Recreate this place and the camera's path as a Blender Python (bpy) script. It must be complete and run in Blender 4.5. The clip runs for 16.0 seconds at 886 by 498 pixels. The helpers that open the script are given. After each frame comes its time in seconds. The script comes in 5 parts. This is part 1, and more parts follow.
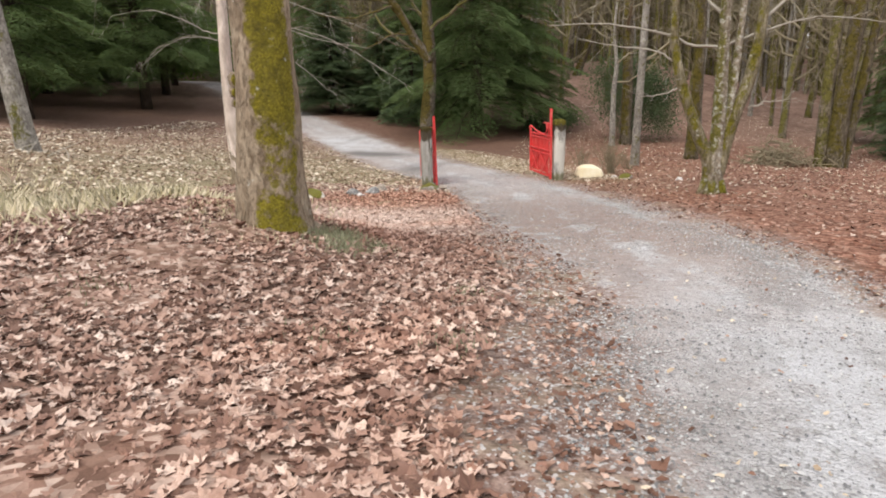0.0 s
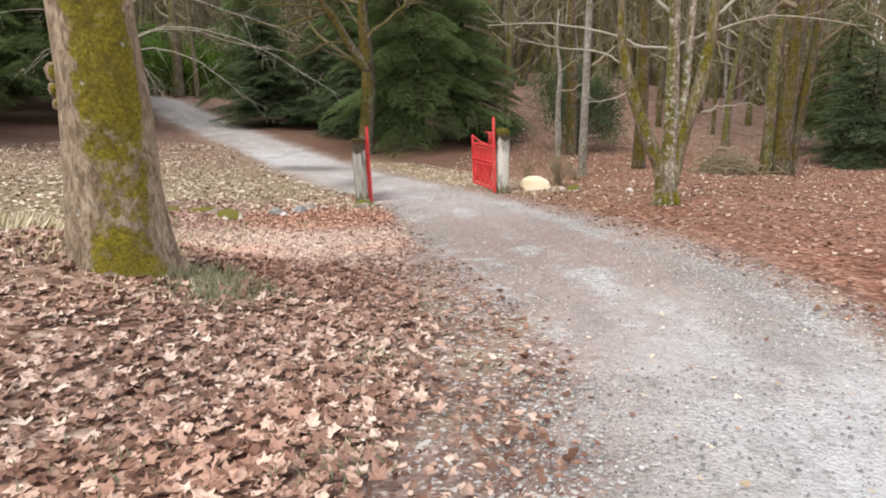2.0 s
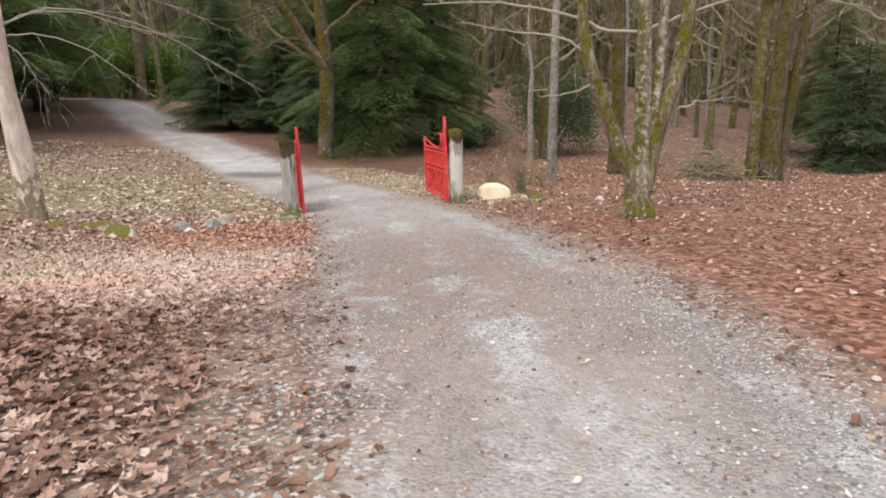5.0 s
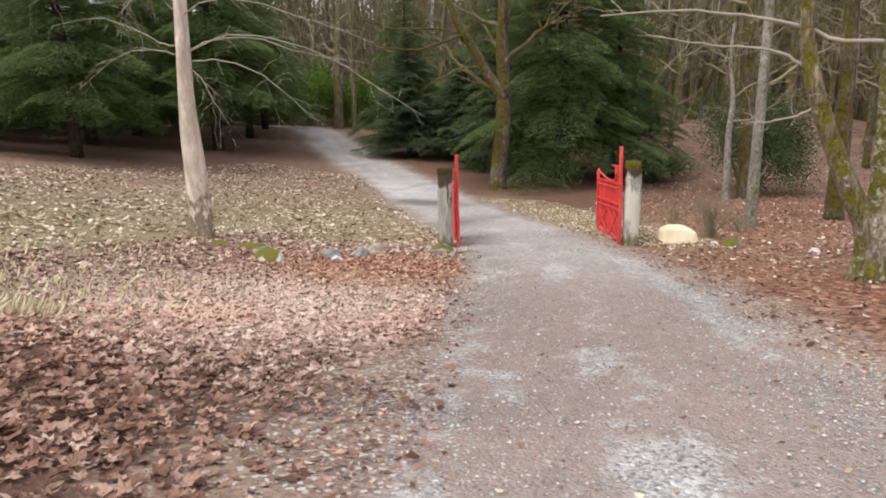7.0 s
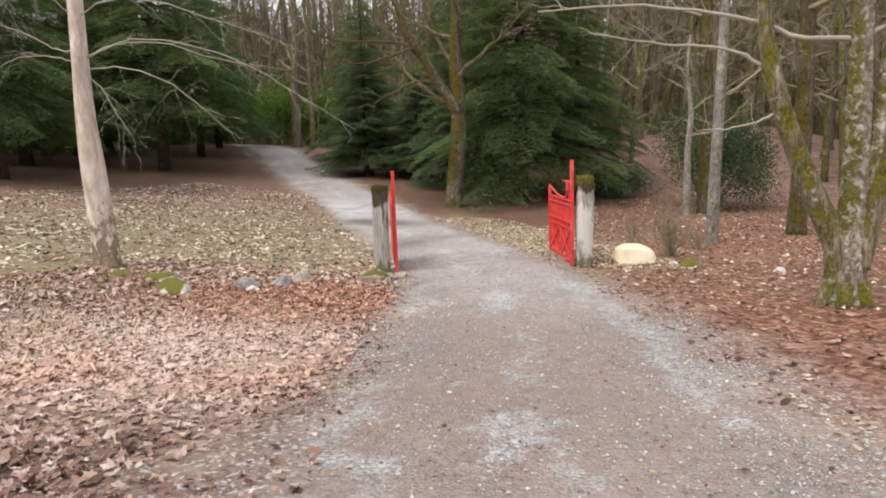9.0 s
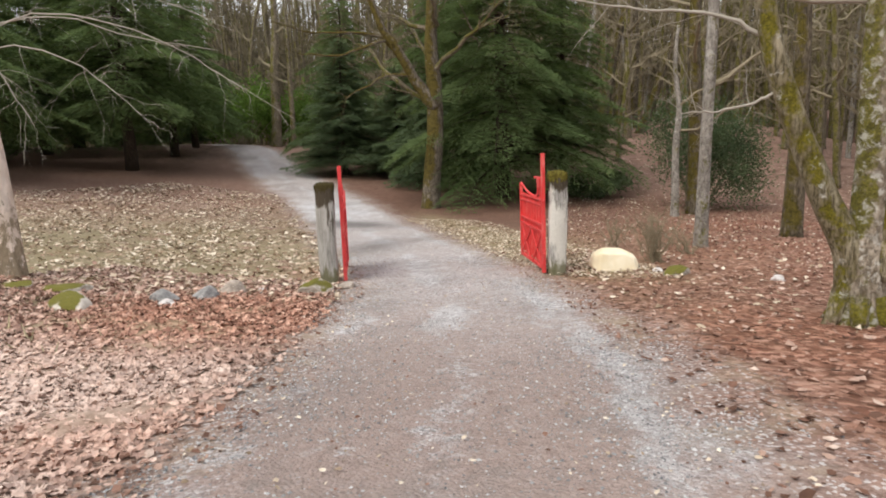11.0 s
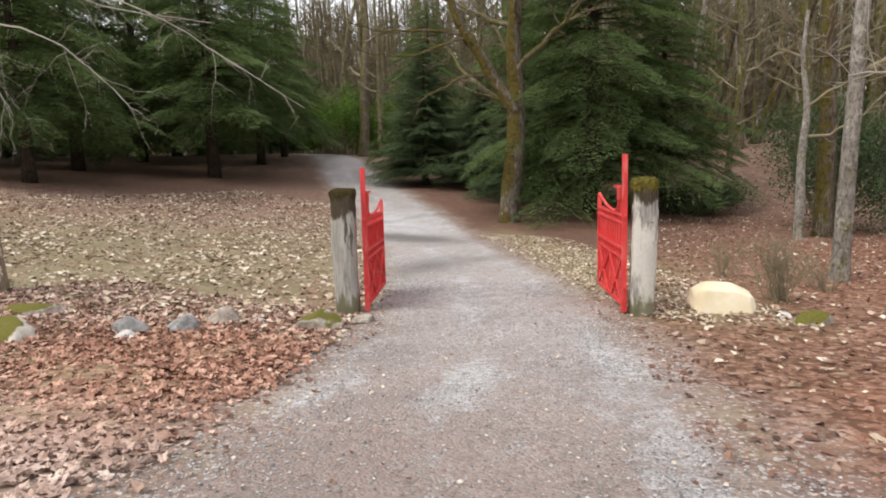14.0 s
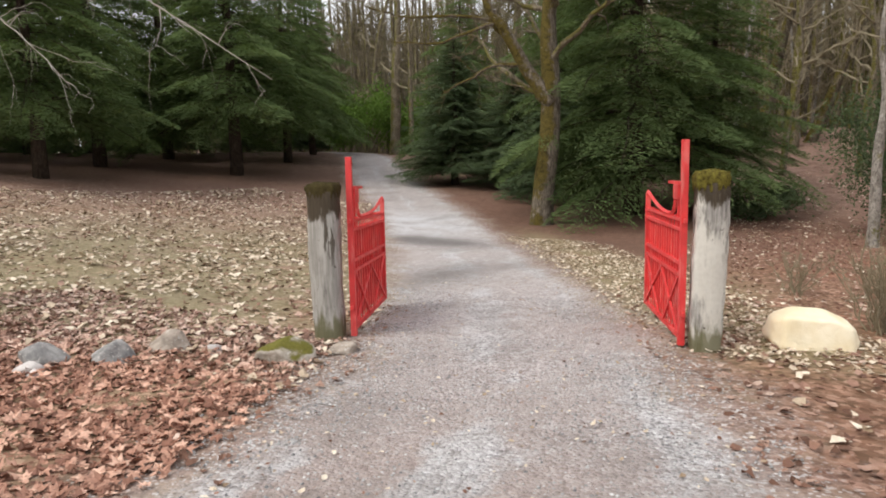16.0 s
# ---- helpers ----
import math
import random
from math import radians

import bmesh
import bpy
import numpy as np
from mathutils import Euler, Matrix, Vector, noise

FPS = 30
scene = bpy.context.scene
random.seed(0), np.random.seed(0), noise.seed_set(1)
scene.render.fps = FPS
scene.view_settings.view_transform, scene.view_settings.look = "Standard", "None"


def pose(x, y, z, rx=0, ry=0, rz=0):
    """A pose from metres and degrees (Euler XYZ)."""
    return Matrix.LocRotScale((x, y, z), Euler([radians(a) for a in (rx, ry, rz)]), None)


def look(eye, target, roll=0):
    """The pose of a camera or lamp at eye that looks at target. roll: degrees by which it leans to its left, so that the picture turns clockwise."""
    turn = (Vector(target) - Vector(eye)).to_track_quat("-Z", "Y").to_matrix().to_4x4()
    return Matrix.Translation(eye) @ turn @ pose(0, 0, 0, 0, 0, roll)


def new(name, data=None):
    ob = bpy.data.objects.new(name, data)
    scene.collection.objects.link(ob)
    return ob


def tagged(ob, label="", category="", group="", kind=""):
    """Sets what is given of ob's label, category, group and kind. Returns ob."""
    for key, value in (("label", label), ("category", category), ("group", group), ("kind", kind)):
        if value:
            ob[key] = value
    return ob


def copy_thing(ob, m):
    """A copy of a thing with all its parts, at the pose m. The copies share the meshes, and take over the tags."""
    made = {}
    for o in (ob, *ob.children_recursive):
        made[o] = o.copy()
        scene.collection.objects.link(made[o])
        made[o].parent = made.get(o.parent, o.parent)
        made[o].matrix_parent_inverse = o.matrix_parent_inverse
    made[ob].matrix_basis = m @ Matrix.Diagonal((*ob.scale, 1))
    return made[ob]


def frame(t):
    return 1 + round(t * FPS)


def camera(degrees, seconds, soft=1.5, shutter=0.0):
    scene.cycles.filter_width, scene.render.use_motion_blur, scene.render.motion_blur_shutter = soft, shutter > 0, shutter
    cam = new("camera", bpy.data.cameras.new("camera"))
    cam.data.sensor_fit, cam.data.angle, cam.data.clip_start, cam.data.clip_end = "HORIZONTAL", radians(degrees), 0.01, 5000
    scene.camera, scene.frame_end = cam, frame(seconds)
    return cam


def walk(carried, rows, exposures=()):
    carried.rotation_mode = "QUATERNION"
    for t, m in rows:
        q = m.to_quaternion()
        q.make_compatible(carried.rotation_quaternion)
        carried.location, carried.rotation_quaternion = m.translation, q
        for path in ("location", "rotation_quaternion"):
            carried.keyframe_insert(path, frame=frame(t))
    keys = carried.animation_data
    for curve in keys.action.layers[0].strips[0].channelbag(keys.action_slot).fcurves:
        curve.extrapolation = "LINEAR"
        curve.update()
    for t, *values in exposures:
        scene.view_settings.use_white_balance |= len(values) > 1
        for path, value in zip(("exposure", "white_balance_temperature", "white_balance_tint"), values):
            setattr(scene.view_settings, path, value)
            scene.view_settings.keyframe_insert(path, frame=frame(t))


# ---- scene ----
cam = camera(69.7, 16.0, soft=1.9)
METRES, EYE, TILT, LEAN, TURN = 13.0, 2.4375, 0.0, 0.0, 12.2
ROWS = [
    (0.0, 0.0, 0.0, 0.0, -0.47, -16.03, 1.62),
    (0.5, 0.0055, 0.0327, -0.004, -1.6, -15.66, 1.69),
    (1.0, 0.0141, 0.0624, -0.0091, -2.55, -15.33, 1.78),
    (1.5, 0.0211, 0.0905, -0.0126, -3.63, -15.11, 1.84),
    (2.0, 0.029, 0.1158, -0.0158, -5.12, -15.05, 1.91),
    (2.5, 0.0435, 0.1399, -0.0212, -6.76, -15.03, 2.01),
    (3.0, 0.0588, 0.1673, -0.0257, -8.59, -15.1, 2.04),
    (5.5, 0.1368, 0.3059, -0.0423, -4.04, -14.22, 1.86),
    (6.0, 0.1467, 0.3357, -0.045, 0.91, -13.29, 1.71),
    (6.5, 0.1513, 0.3623, -0.0478, 6.09, -12.29, 1.64),
    (7.0, 0.1513, 0.3896, -0.0504, 10.0, -11.42, 1.58),
    (7.5, 0.1586, 0.4156, -0.0537, 11.9, -10.77, 1.69),
    (8.0, 0.1651, 0.4419, -0.0565, 11.21, -10.39, 1.78),
    (8.5, 0.1734, 0.4669, -0.0568, 9.2, -10.13, 1.92),
    (9.0, 0.184, 0.4933, -0.0606, 7.16, -9.9, 2.02),
    (9.5, 0.1919, 0.5221, -0.0642, 5.74, -9.79, 2.08),
    (12.0, 0.2354, 0.6706, -0.0825, 8.38, -9.85, 1.95),
    (12.5, 0.242, 0.7011, -0.0847, 10.03, -9.85, 1.88),
    (13.0, 0.2483, 0.7331, -0.0886, 11.84, -9.61, 1.8),
    (13.5, 0.2476, 0.7682, -0.0919, 13.43, -8.97, 1.73),
    (14.0, 0.2455, 0.8031, -0.0955, 15.09, -8.36, 1.65),
    (14.5, 0.2432, 0.8389, -0.0994, 16.43, -8.02, 1.56),
    (15.0, 0.2412, 0.8741, -0.1021, 17.51, -7.96, 1.44),
    (15.5, 0.2389, 0.91, -0.1059, 18.24, -8.17, 1.43),
    (16.0, 0.2327, 0.9445, -0.1079, 18.33, -8.23, 1.39),
]
walk(cam, [(t, pose(0, 0, EYE, TILT, LEAN, TURN) @ pose(METRES * x, METRES * y, METRES * z, 90 + pitch, roll, yaw)) for t, x, y, z, yaw, pitch, roll in ROWS],
     exposures=[(0.0, 0.32), (0.5, 0.5), (1.5, 0.46), (3.0, 0.4), (5.5, 0.3), (9.0, 0.34), (16.0, 0.32)])

# ---- light ----
world = bpy.data.worlds.new("overcast_sky")
scene.world = world
world.use_nodes = True
wt = world.node_tree
wt.nodes.clear()
sky = wt.nodes.new("ShaderNodeTexSky")
sky.sky_type, sky.sun_disc = "NISHITA", False
sky.sun_elevation, sky.sun_rotation = radians(48), radians(200)
sky.air_density, sky.dust_density, sky.ozone_density = 1.0, 4.0, 1.0
veil = wt.nodes.new("ShaderNodeMix")
veil.data_type = "RGBA"
veil.inputs[0].default_value = 0.8
veil.inputs[7].default_value = (9.2, 9.2, 9.4, 1)
wbg = wt.nodes.new("ShaderNodeBackground")
wbg.inputs["Strength"].default_value = 0.12
wout = wt.nodes.new("ShaderNodeOutputWorld")
wt.links.new(sky.outputs[0], veil.inputs[6])
wt.links.new(veil.outputs[2], wbg.inputs["Color"])
wt.links.new(wbg.outputs[0], wout.inputs["Surface"])
sun = new("sun", bpy.data.lights.new("sun", "SUN"))
sun.data.energy, sun.data.angle, sun.data.color = 1.7, radians(25), (1.0, 0.94, 0.85)
sun.matrix_world = look((0, 0, 30), (0 + 12, 22, 0))


# ---- materials ----
class Mat:
    """A node material with short ways to add nodes."""

    def __init__(self, name, rough=0.9, spec=0.25):
        self.m = bpy.data.materials.new(name)
        self.m.use_nodes = True
        self.t = self.m.node_tree
        self.b = self.t.nodes["Principled BSDF"]
        self.b.inputs["Roughness"].default_value = rough
        self.b.inputs["Specular IOR Level"].default_value = spec

    def put(self, sock, val):
        if hasattr(val, "is_output"):
            self.t.links.new(val, sock)
        elif isinstance(val, tuple) and len(val) == 3 and sock.type == "RGBA":
            sock.default_value = (*val, 1)
        else:
            sock.default_value = val

    def pos(self):
        return self.t.nodes.new("ShaderNodeNewGeometry").outputs["Position"]

    def local(self, shift=0.0):
        tc = self.t.nodes.new("ShaderNodeTexCoord").outputs["Object"]
        if not shift:
            return tc
        r = self.t.nodes.new("ShaderNodeObjectInfo").outputs["Random"]
        return self.vec("ADD", tc, self.scale3(r, shift))

    def scale3(self, val, k):
        n = self.t.nodes.new("ShaderNodeVectorMath")
        n.operation = "SCALE"
        n.inputs[0].default_value = (1, 1.7, 0.6)
        self.put(n.inputs["Scale"], self.math("MULTIPLY", val, k))
        return n.outputs[0]

    def vec(self, op, a, b):
        n = self.t.nodes.new("ShaderNodeVectorMath")
        n.operation = op
        self.put(n.inputs[0], a)
        self.put(n.inputs[1], b)
        return n.outputs["Value"] if op in ("DOT_PRODUCT", "DISTANCE") else n.outputs[0]

    def normal(self):
        return self.t.nodes.new("ShaderNodeNewGeometry").outputs["Normal"]

    def noise(self, v, scale, detail=4.0, rough=0.6, warp=0.0):
        n = self.t.nodes.new("ShaderNodeTexNoise")
        self.put(n.inputs["Vector"], v)
        n.inputs["Scale"].default_value = scale
        n.inputs["Detail"].default_value = detail
        n.inputs["Roughness"].default_value = rough
        n.inputs["Distortion"].default_value = warp
        return n.outputs[0]

    def cells(self, v, scale, out="Color", rand=1.0):
        n = self.t.nodes.new("ShaderNodeTexVoronoi")
        self.put(n.inputs["Vector"], v)
        n.inputs["Scale"].default_value = scale
        n.inputs["Randomness"].default_value = rand
        return n.outputs[out]

    def math(self, op, a, b=0.0, c=0.0):
        n = self.t.nodes.new("ShaderNodeMath")
        n.operation = op
        for s, val in zip(n.inputs, (a, b, c)):
            self.put(s, val)
        return n.outputs[0]

    def step(self, val, lo, hi):
        n = self.t.nodes.new("ShaderNodeMapRange")
        n.interpolation_type = "SMOOTHSTEP"
        self.put(n.inputs[0], val)
        self.put(n.inputs[1], lo)
        self.put(n.inputs[2], hi)
        return n.outputs[0]

    def mix(self, f, a, b, op="MIX"):
        n = self.t.nodes.new("ShaderNodeMix")
        n.data_type, n.blend_type = "RGBA", op
        self.put(n.inputs[0], f)
        self.put(n.inputs[6], a)
        self.put(n.inputs[7], b)
        return n.outputs[2]

    def ramp(self, f, *stops):
        n = self.t.nodes.new("ShaderNodeValToRGB")
        self.put(n.inputs[0], f)
        e = n.color_ramp.elements
        while len(e) < len(stops):
            e.new(0.5)
        for el, (p, c) in zip(e, stops):
            el.position, el.color = p, (*c, 1)
        return n.outputs[0]

    def attr(self, name):
        n = self.t.nodes.new("ShaderNodeAttribute")
        n.attribute_name = name
        return n.outputs["Fac"]

    def island(self):
        """A random number for each loose piece and each object."""
        a = self.t.nodes.new("ShaderNodeNewGeometry").outputs["Random Per Island"]
        b = self.t.nodes.new("ShaderNodeObjectInfo").outputs["Random"]
        return self.math("FRACT", self.math("ADD", a, b))

    def done(self, colour, height=None, strength=0.5, dist=0.02, rough=None):
        self.put(self.b.inputs["Base Color"], colour)
        if height is not None:
            n = self.t.nodes.new("ShaderNodeBump")
            n.inputs["Strength"].default_value = strength
            n.inputs["Distance"].default_value = dist
            self.put(n.inputs["Height"], height)
            self.t.links.new(n.outputs[0], self.b.inputs["Normal"])
        if rough is not None:
            self.put(self.b.inputs["Roughness"], rough)
        return self.m


def bark(name, dark, light, moss=0.0, moss_colour=(0.16, 0.15, 0.02), face=(0.3, -0.9, 0.2), spots=0.0, stretch=0.22, scale=16, low=(0.0, 0.0), vary=9.0, depth=0.04, tight=-0.3, rough_foot=0.0, cracked=0.7):
    """Bark in upright ridges, with moss on one face and pale lichen spots."""
    k = Mat(name, 0.95, 0.15)
    v = k.local(vary)
    ridged = k.vec("MULTIPLY", v, (1, 1, stretch))
    fine = k.noise(ridged, scale, 6, 0.65, 0.4)
    broad = k.noise(v, 1.6, 3)
    col = k.mix(k.step(fine, 0.3, 0.7), dark, light)
    col = k.mix(k.step(broad, 0.35, 0.75), col, k.mix(0.6, col, dark))
    crack = k.step(k.noise(k.vec("MULTIPLY", v, (1, 1, stretch * 0.8)), scale * 2.6, 5, 0.7, 0.5), 0.36, 0.52)
    col = k.mix(crack, k.mix(cracked, col, tuple(0.35 * c for c in dark)), col)
    fine = k.math("ADD", fine, k.math("MULTIPLY", crack, 0.4))
    h = fine
    if rough_foot:
        z = k.t.nodes.new("ShaderNodeSeparateXYZ")
        k.put(z.inputs[0], k.local())
        up = k.math("ADD", z.outputs[2], k.math("MULTIPLY", k.math("SUBTRACT", k.noise(k.vec("MULTIPLY", v, (1, 1, 0.5)), 7, 5, 0.75), 0.5), 4.5))
        shag = k.noise(k.vec("MULTIPLY", v, (1, 1, 0.35)), 22, 5, 0.7)
        col = k.mix(k.math("SUBTRACT", 1.0, k.step(up, rough_foot - 0.2, rough_foot + 0.15)), col, k.mix(shag, (0.04, 0.03, 0.018), (0.46, 0.37, 0.265)))
    if moss:
        side = k.step(k.vec("DOT_PRODUCT", k.normal(), face), tight, 0.95)
        patch = k.math("ADD", k.noise(v, 1.7, 5, 0.65), k.math("MULTIPLY", side, 0.35 if tight < 0 else 0.42))
        if low[1] > 0:
            z = k.t.nodes.new("ShaderNodeSeparateXYZ")
            k.put(z.inputs[0], k.local())
            patch = k.math("ADD", patch, k.math("MULTIPLY", k.step(z.outputs[2], low[0], low[1]), 0.16))
        f = k.step(k.math("ADD", patch, k.math("MULTIPLY", k.math("SUBTRACT", k.noise(v, 9, 5, 0.7), 0.5), 0.6)), 0.92 - 0.45 * moss, 1.06 - 0.42 * moss)
        fuzz = k.math("MULTIPLY", k.step(k.noise(v, 38, 5, 0.75), 0.2, 0.8), k.step(k.noise(v, 7, 4, 0.6), 0.2, 0.62))
        col = k.mix(k.math("MULTIPLY", f, 0.92), col, k.mix(fuzz, tuple(0.2 * c for c in moss_colour), tuple(1.5 * c for c in moss_colour)))
        h = k.mix(k.math("MULTIPLY", f, 0.7), fine, fuzz)
    if spots:
        pale = k.step(k.noise(v, 8.0, 6, 0.7, 0.3), 0.66 - 0.16 * spots, 0.80 - 0.16 * spots)
        col = k.mix(k.math("MULTIPLY", pale, 0.8), col, (0.60, 0.585, 0.52))
    return k.done(col, h, 0.8, depth)


M_MAPLE = bark("maple_bark", (0.21, 0.155, 0.105), (0.47, 0.385, 0.285), moss=0.16, moss_colour=(0.29, 0.25, 0.022), face=(0.64, -0.77, 0.0), spots=0.35, stretch=0.5, scale=11, low=(0.7, 1.5), vary=0, tight=0.45, cracked=0.35)
M_PEEL = bark("peeling_bark", (0.50, 0.405, 0.335), (0.86, 0.75, 0.67), moss=0.0, spots=0.25, stretch=0.3, scale=6, vary=0, rough_foot=0.75, cracked=0.15)
M_PATCHY = bark("patchy_pale_bark", (0.15, 0.118, 0.08), (0.46, 0.40, 0.32), moss=0.5, moss_colour=(0.19, 0.175, 0.03), face=(-0.6, -0.5, 0.4), spots=1.0, stretch=0.7, scale=9, vary=0, cracked=0.45)
M_MOSSY = bark("mossy_bark", (0.062, 0.05, 0.035), (0.25, 0.21, 0.15), moss=0.42, moss_colour=(0.14, 0.115, 0.022), face=(-0.5, -0.7, 0.5), spots=0.15)
M_FORK = bark("mossy_fork_bark", (0.07, 0.055, 0.04), (0.29, 0.25, 0.20), moss=0.42, moss_colour=(0.135, 0.105, 0.022), face=(-0.5, -0.7, 0.5), spots=0.15, vary=0, low=(1.0, 2.2))
M_STEM = bark("mossy_stem_bark", (0.14, 0.115, 0.06), (0.40, 0.35, 0.25), moss=0.5, moss_colour=(0.21, 0.185, 0.018), face=(-0.3, -0.5, 0.8), spots=0.5, vary=0)
M_GREY = bark("grey_bark", (0.2, 0.18, 0.155), (0.46, 0.43, 0.385), moss=0.12, spots=0.45, stretch=0.5, scale=10)
M_WOODS = bark("woodland_bark", (0.10, 0.082, 0.055), (0.38, 0.32, 0.235), moss=0.5, moss_colour=(0.18, 0.165, 0.04), face=(-0.5, -0.6, 0.2), spots=0.15, vary=40)
M_DARK = bark("conifer_bark", (0.035, 0.025, 0.018), (0.10, 0.075, 0.055), moss=0.0)


def twig_material(name, a, b):
    k = Mat(name, 0.9, 0.2)
    n = k.noise(k.local(7), 6, 4)
    return k.done(k.mix(n, a, b), k.noise(k.local(), 60, 3), 0.4, 0.005)


M_TWIG = twig_material("twig_bark", (0.14, 0.118, 0.075), (0.35, 0.30, 0.205))
M_PALE_TWIG = twig_material("pale_twig_bark", (0.25, 0.225, 0.185), (0.50, 0.465, 0.40))


def needles(name, dark, light, through_leaf=0.35):
    k = Mat(name, 0.85, 0.08)
    v = k.local(20)
    f = k.math("ADD", k.math("MULTIPLY", k.island(), 0.45), k.math("MULTIPLY", k.step(k.noise(v, 0.9, 4), 0.3, 0.7), 0.55))
    col = k.mix(f, dark, light)
    m = k.done(col, k.noise(k.local(), 90, 2), 0.4, 0.01)
    thin = k.t.nodes.new("ShaderNodeBsdfTranslucent")
    k.put(thin.inputs["Color"], k.mix(1.0, col, (1.0, 1.0, 0.6), "MULTIPLY"))
    blend = k.t.nodes.new("ShaderNodeMixShader")
    blend.inputs[0].default_value = through_leaf
    k.t.links.new(k.b.outputs[0], blend.inputs[1])
    k.t.links.new(thin.outputs[0], blend.inputs[2])
    k.t.links.new(blend.outputs[0], k.t.nodes["Material Output"].inputs["Surface"])
    return m


M_NEEDLE = needles("hemlock_needles", (0.062, 0.098, 0.036), (0.185, 0.25, 0.105))
M_NEEDLE_BLUE = needles("dark_fir_needles", (0.052, 0.082, 0.044), (0.15, 0.20, 0.105))
M_BROADLEAF = needles("evergreen_leaves", (0.06, 0.115, 0.022), (0.19, 0.30, 0.07))
M_FERN = needles("small_green_plant", (0.20, 0.21, 0.135), (0.42, 0.425, 0.31))


def litter_colour(k, p, r):
    """Dead leaf colours: pale tan, pinkish buff, rust and dark brown, in drifts."""
    col = k.ramp(r, (0.0, (0.105, 0.06, 0.046)), (0.2, (0.215, 0.125, 0.098)), (0.42, (0.35, 0.218, 0.17)), (0.65, (0.51, 0.355, 0.288)), (0.85, (0.67, 0.515, 0.435)), (1.0, (0.82, 0.68, 0.59)))
    near = k.vec("DISTANCE", k.vec("MULTIPLY", p, (0.75, 1.0, 0.0)), (-3.2, 15.0, 0.0))
    drift = k.math("MAXIMUM", k.math("MULTIPLY", k.step(k.noise(p, 0.35, 3), 0.45, 0.65), 0.55), k.math("SUBTRACT", 1.0, k.step(near, 0.8, 2.6)))
    bleach = k.math("SUBTRACT", 1.0, k.step(k.vec("DISTANCE", k.vec("MULTIPLY", p, (0.7, 1.0, 0.0)), (-2.9, 11.6, 0.0)), 0.8, 3.0))
    col = k.mix(k.math("MULTIPLY", bleach, 0.55), col, (0.87, 0.70, 0.61))
    soaked = k.math("SUBTRACT", 1.0, k.step(k.math("ADD", k.vec("DISTANCE", k.vec("MULTIPLY", p, (0.75, 1.0, 0.0)), (-1.15, 7.3, 0.0)), k.math("MULTIPLY", k.noise(p, 1.5, 4), 1.0)), 1.0, 2.4))
    col = k.mix(k.math("MULTIPLY", soaked, 0.55), col, k.mix(1.0, col, (0.62, 0.47, 0.42), "MULTIPLY"))
    return k.mix(k.math("MULTIPLY", drift, 0.75), col, k.mix(1.0, col, (0.98, 0.70, 0.57), "MULTIPLY"))


k = Mat("dead_maple_leaf", 0.75, 0.3)
p = k.pos()
tone = litter_colour(k, p, k.island())
M_LEAF = k.done(k.mix(k.step(k.noise(p, 34, 5, 0.7), 0.35, 0.7), tone, k.mix(0.5, tone, (0.2, 0.11, 0.07))), k.noise(p, 120, 3), 0.5, 0.004)

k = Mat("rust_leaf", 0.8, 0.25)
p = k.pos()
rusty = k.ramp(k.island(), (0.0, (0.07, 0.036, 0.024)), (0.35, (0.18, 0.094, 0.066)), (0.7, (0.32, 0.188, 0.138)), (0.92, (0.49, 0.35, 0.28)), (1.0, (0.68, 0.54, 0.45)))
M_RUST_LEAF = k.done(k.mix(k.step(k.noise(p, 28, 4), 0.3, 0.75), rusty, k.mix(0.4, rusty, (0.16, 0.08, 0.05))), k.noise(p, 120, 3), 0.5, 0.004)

k = Mat("pale_straw_leaf", 0.8, 0.25)
p = k.pos()
straw = k.ramp(k.island(), (0.0, (0.22, 0.155, 0.10)), (0.3, (0.42, 0.325, 0.23)), (0.6, (0.64, 0.535, 0.41)), (1.0, (0.86, 0.775, 0.64)))
M_STRAW_LEAF = k.done(k.mix(k.step(k.noise(p, 25, 4), 0.3, 0.75), straw, k.mix(0.3, straw, (0.2, 0.14, 0.08))), k.noise(p, 120, 3), 0.5, 0.004)

k = Mat("dry_grass", 0.8, 0.25)
M_GRASS = k.done(k.ramp(k.island(), (0.0, (0.32, 0.29, 0.16)), (0.4, (0.56, 0.485, 0.32)), (1.0, (0.78, 0.69, 0.52))))

# the ground: gravel on the drive, leaf mould and old grass beside it
k = Mat("ground_soil_and_gravel", 0.95, 0.15)
p = k.pos()
side = k.attr("side")
ragged = k.math("ADD", k.math("MULTIPLY", k.math("SUBTRACT", k.noise(p, 0.9, 5, 0.65), 0.5), 0.8), k.math("MULTIPLY", k.math("SUBTRACT", k.noise(p, 11, 4, 0.7), 0.5), 0.55))
off = k.math("ADD", k.math("ABSOLUTE", side), ragged)
gravel_f = k.math("SUBTRACT", 1.0, k.step(off, 0.62, 1.12))
edge_f = k.math("SUBTRACT", 1.0, k.step(off, 0.95, 1.5))
stone = k.cells(p, 42.0, "Color")
stone_h = k.cells(p, 42.0, "Distance")
grit = k.noise(p, 130, 3, 0.7)
val = k.t.nodes.new("ShaderNodeSeparateColor")
k.put(val.inputs[0], stone)
grey = k.ramp(val.outputs[0], (0.0, (0.20, 0.19, 0.19)), (0.25, (0.40, 0.385, 0.39)), (0.65, (0.59, 0.57, 0.578)), (0.9, (0.66, 0.645, 0.65)), (1.0, (0.85, 0.85, 0.85)))
fines = k.mix(grit, (0.31, 0.285, 0.27), (0.65, 0.62, 0.605))
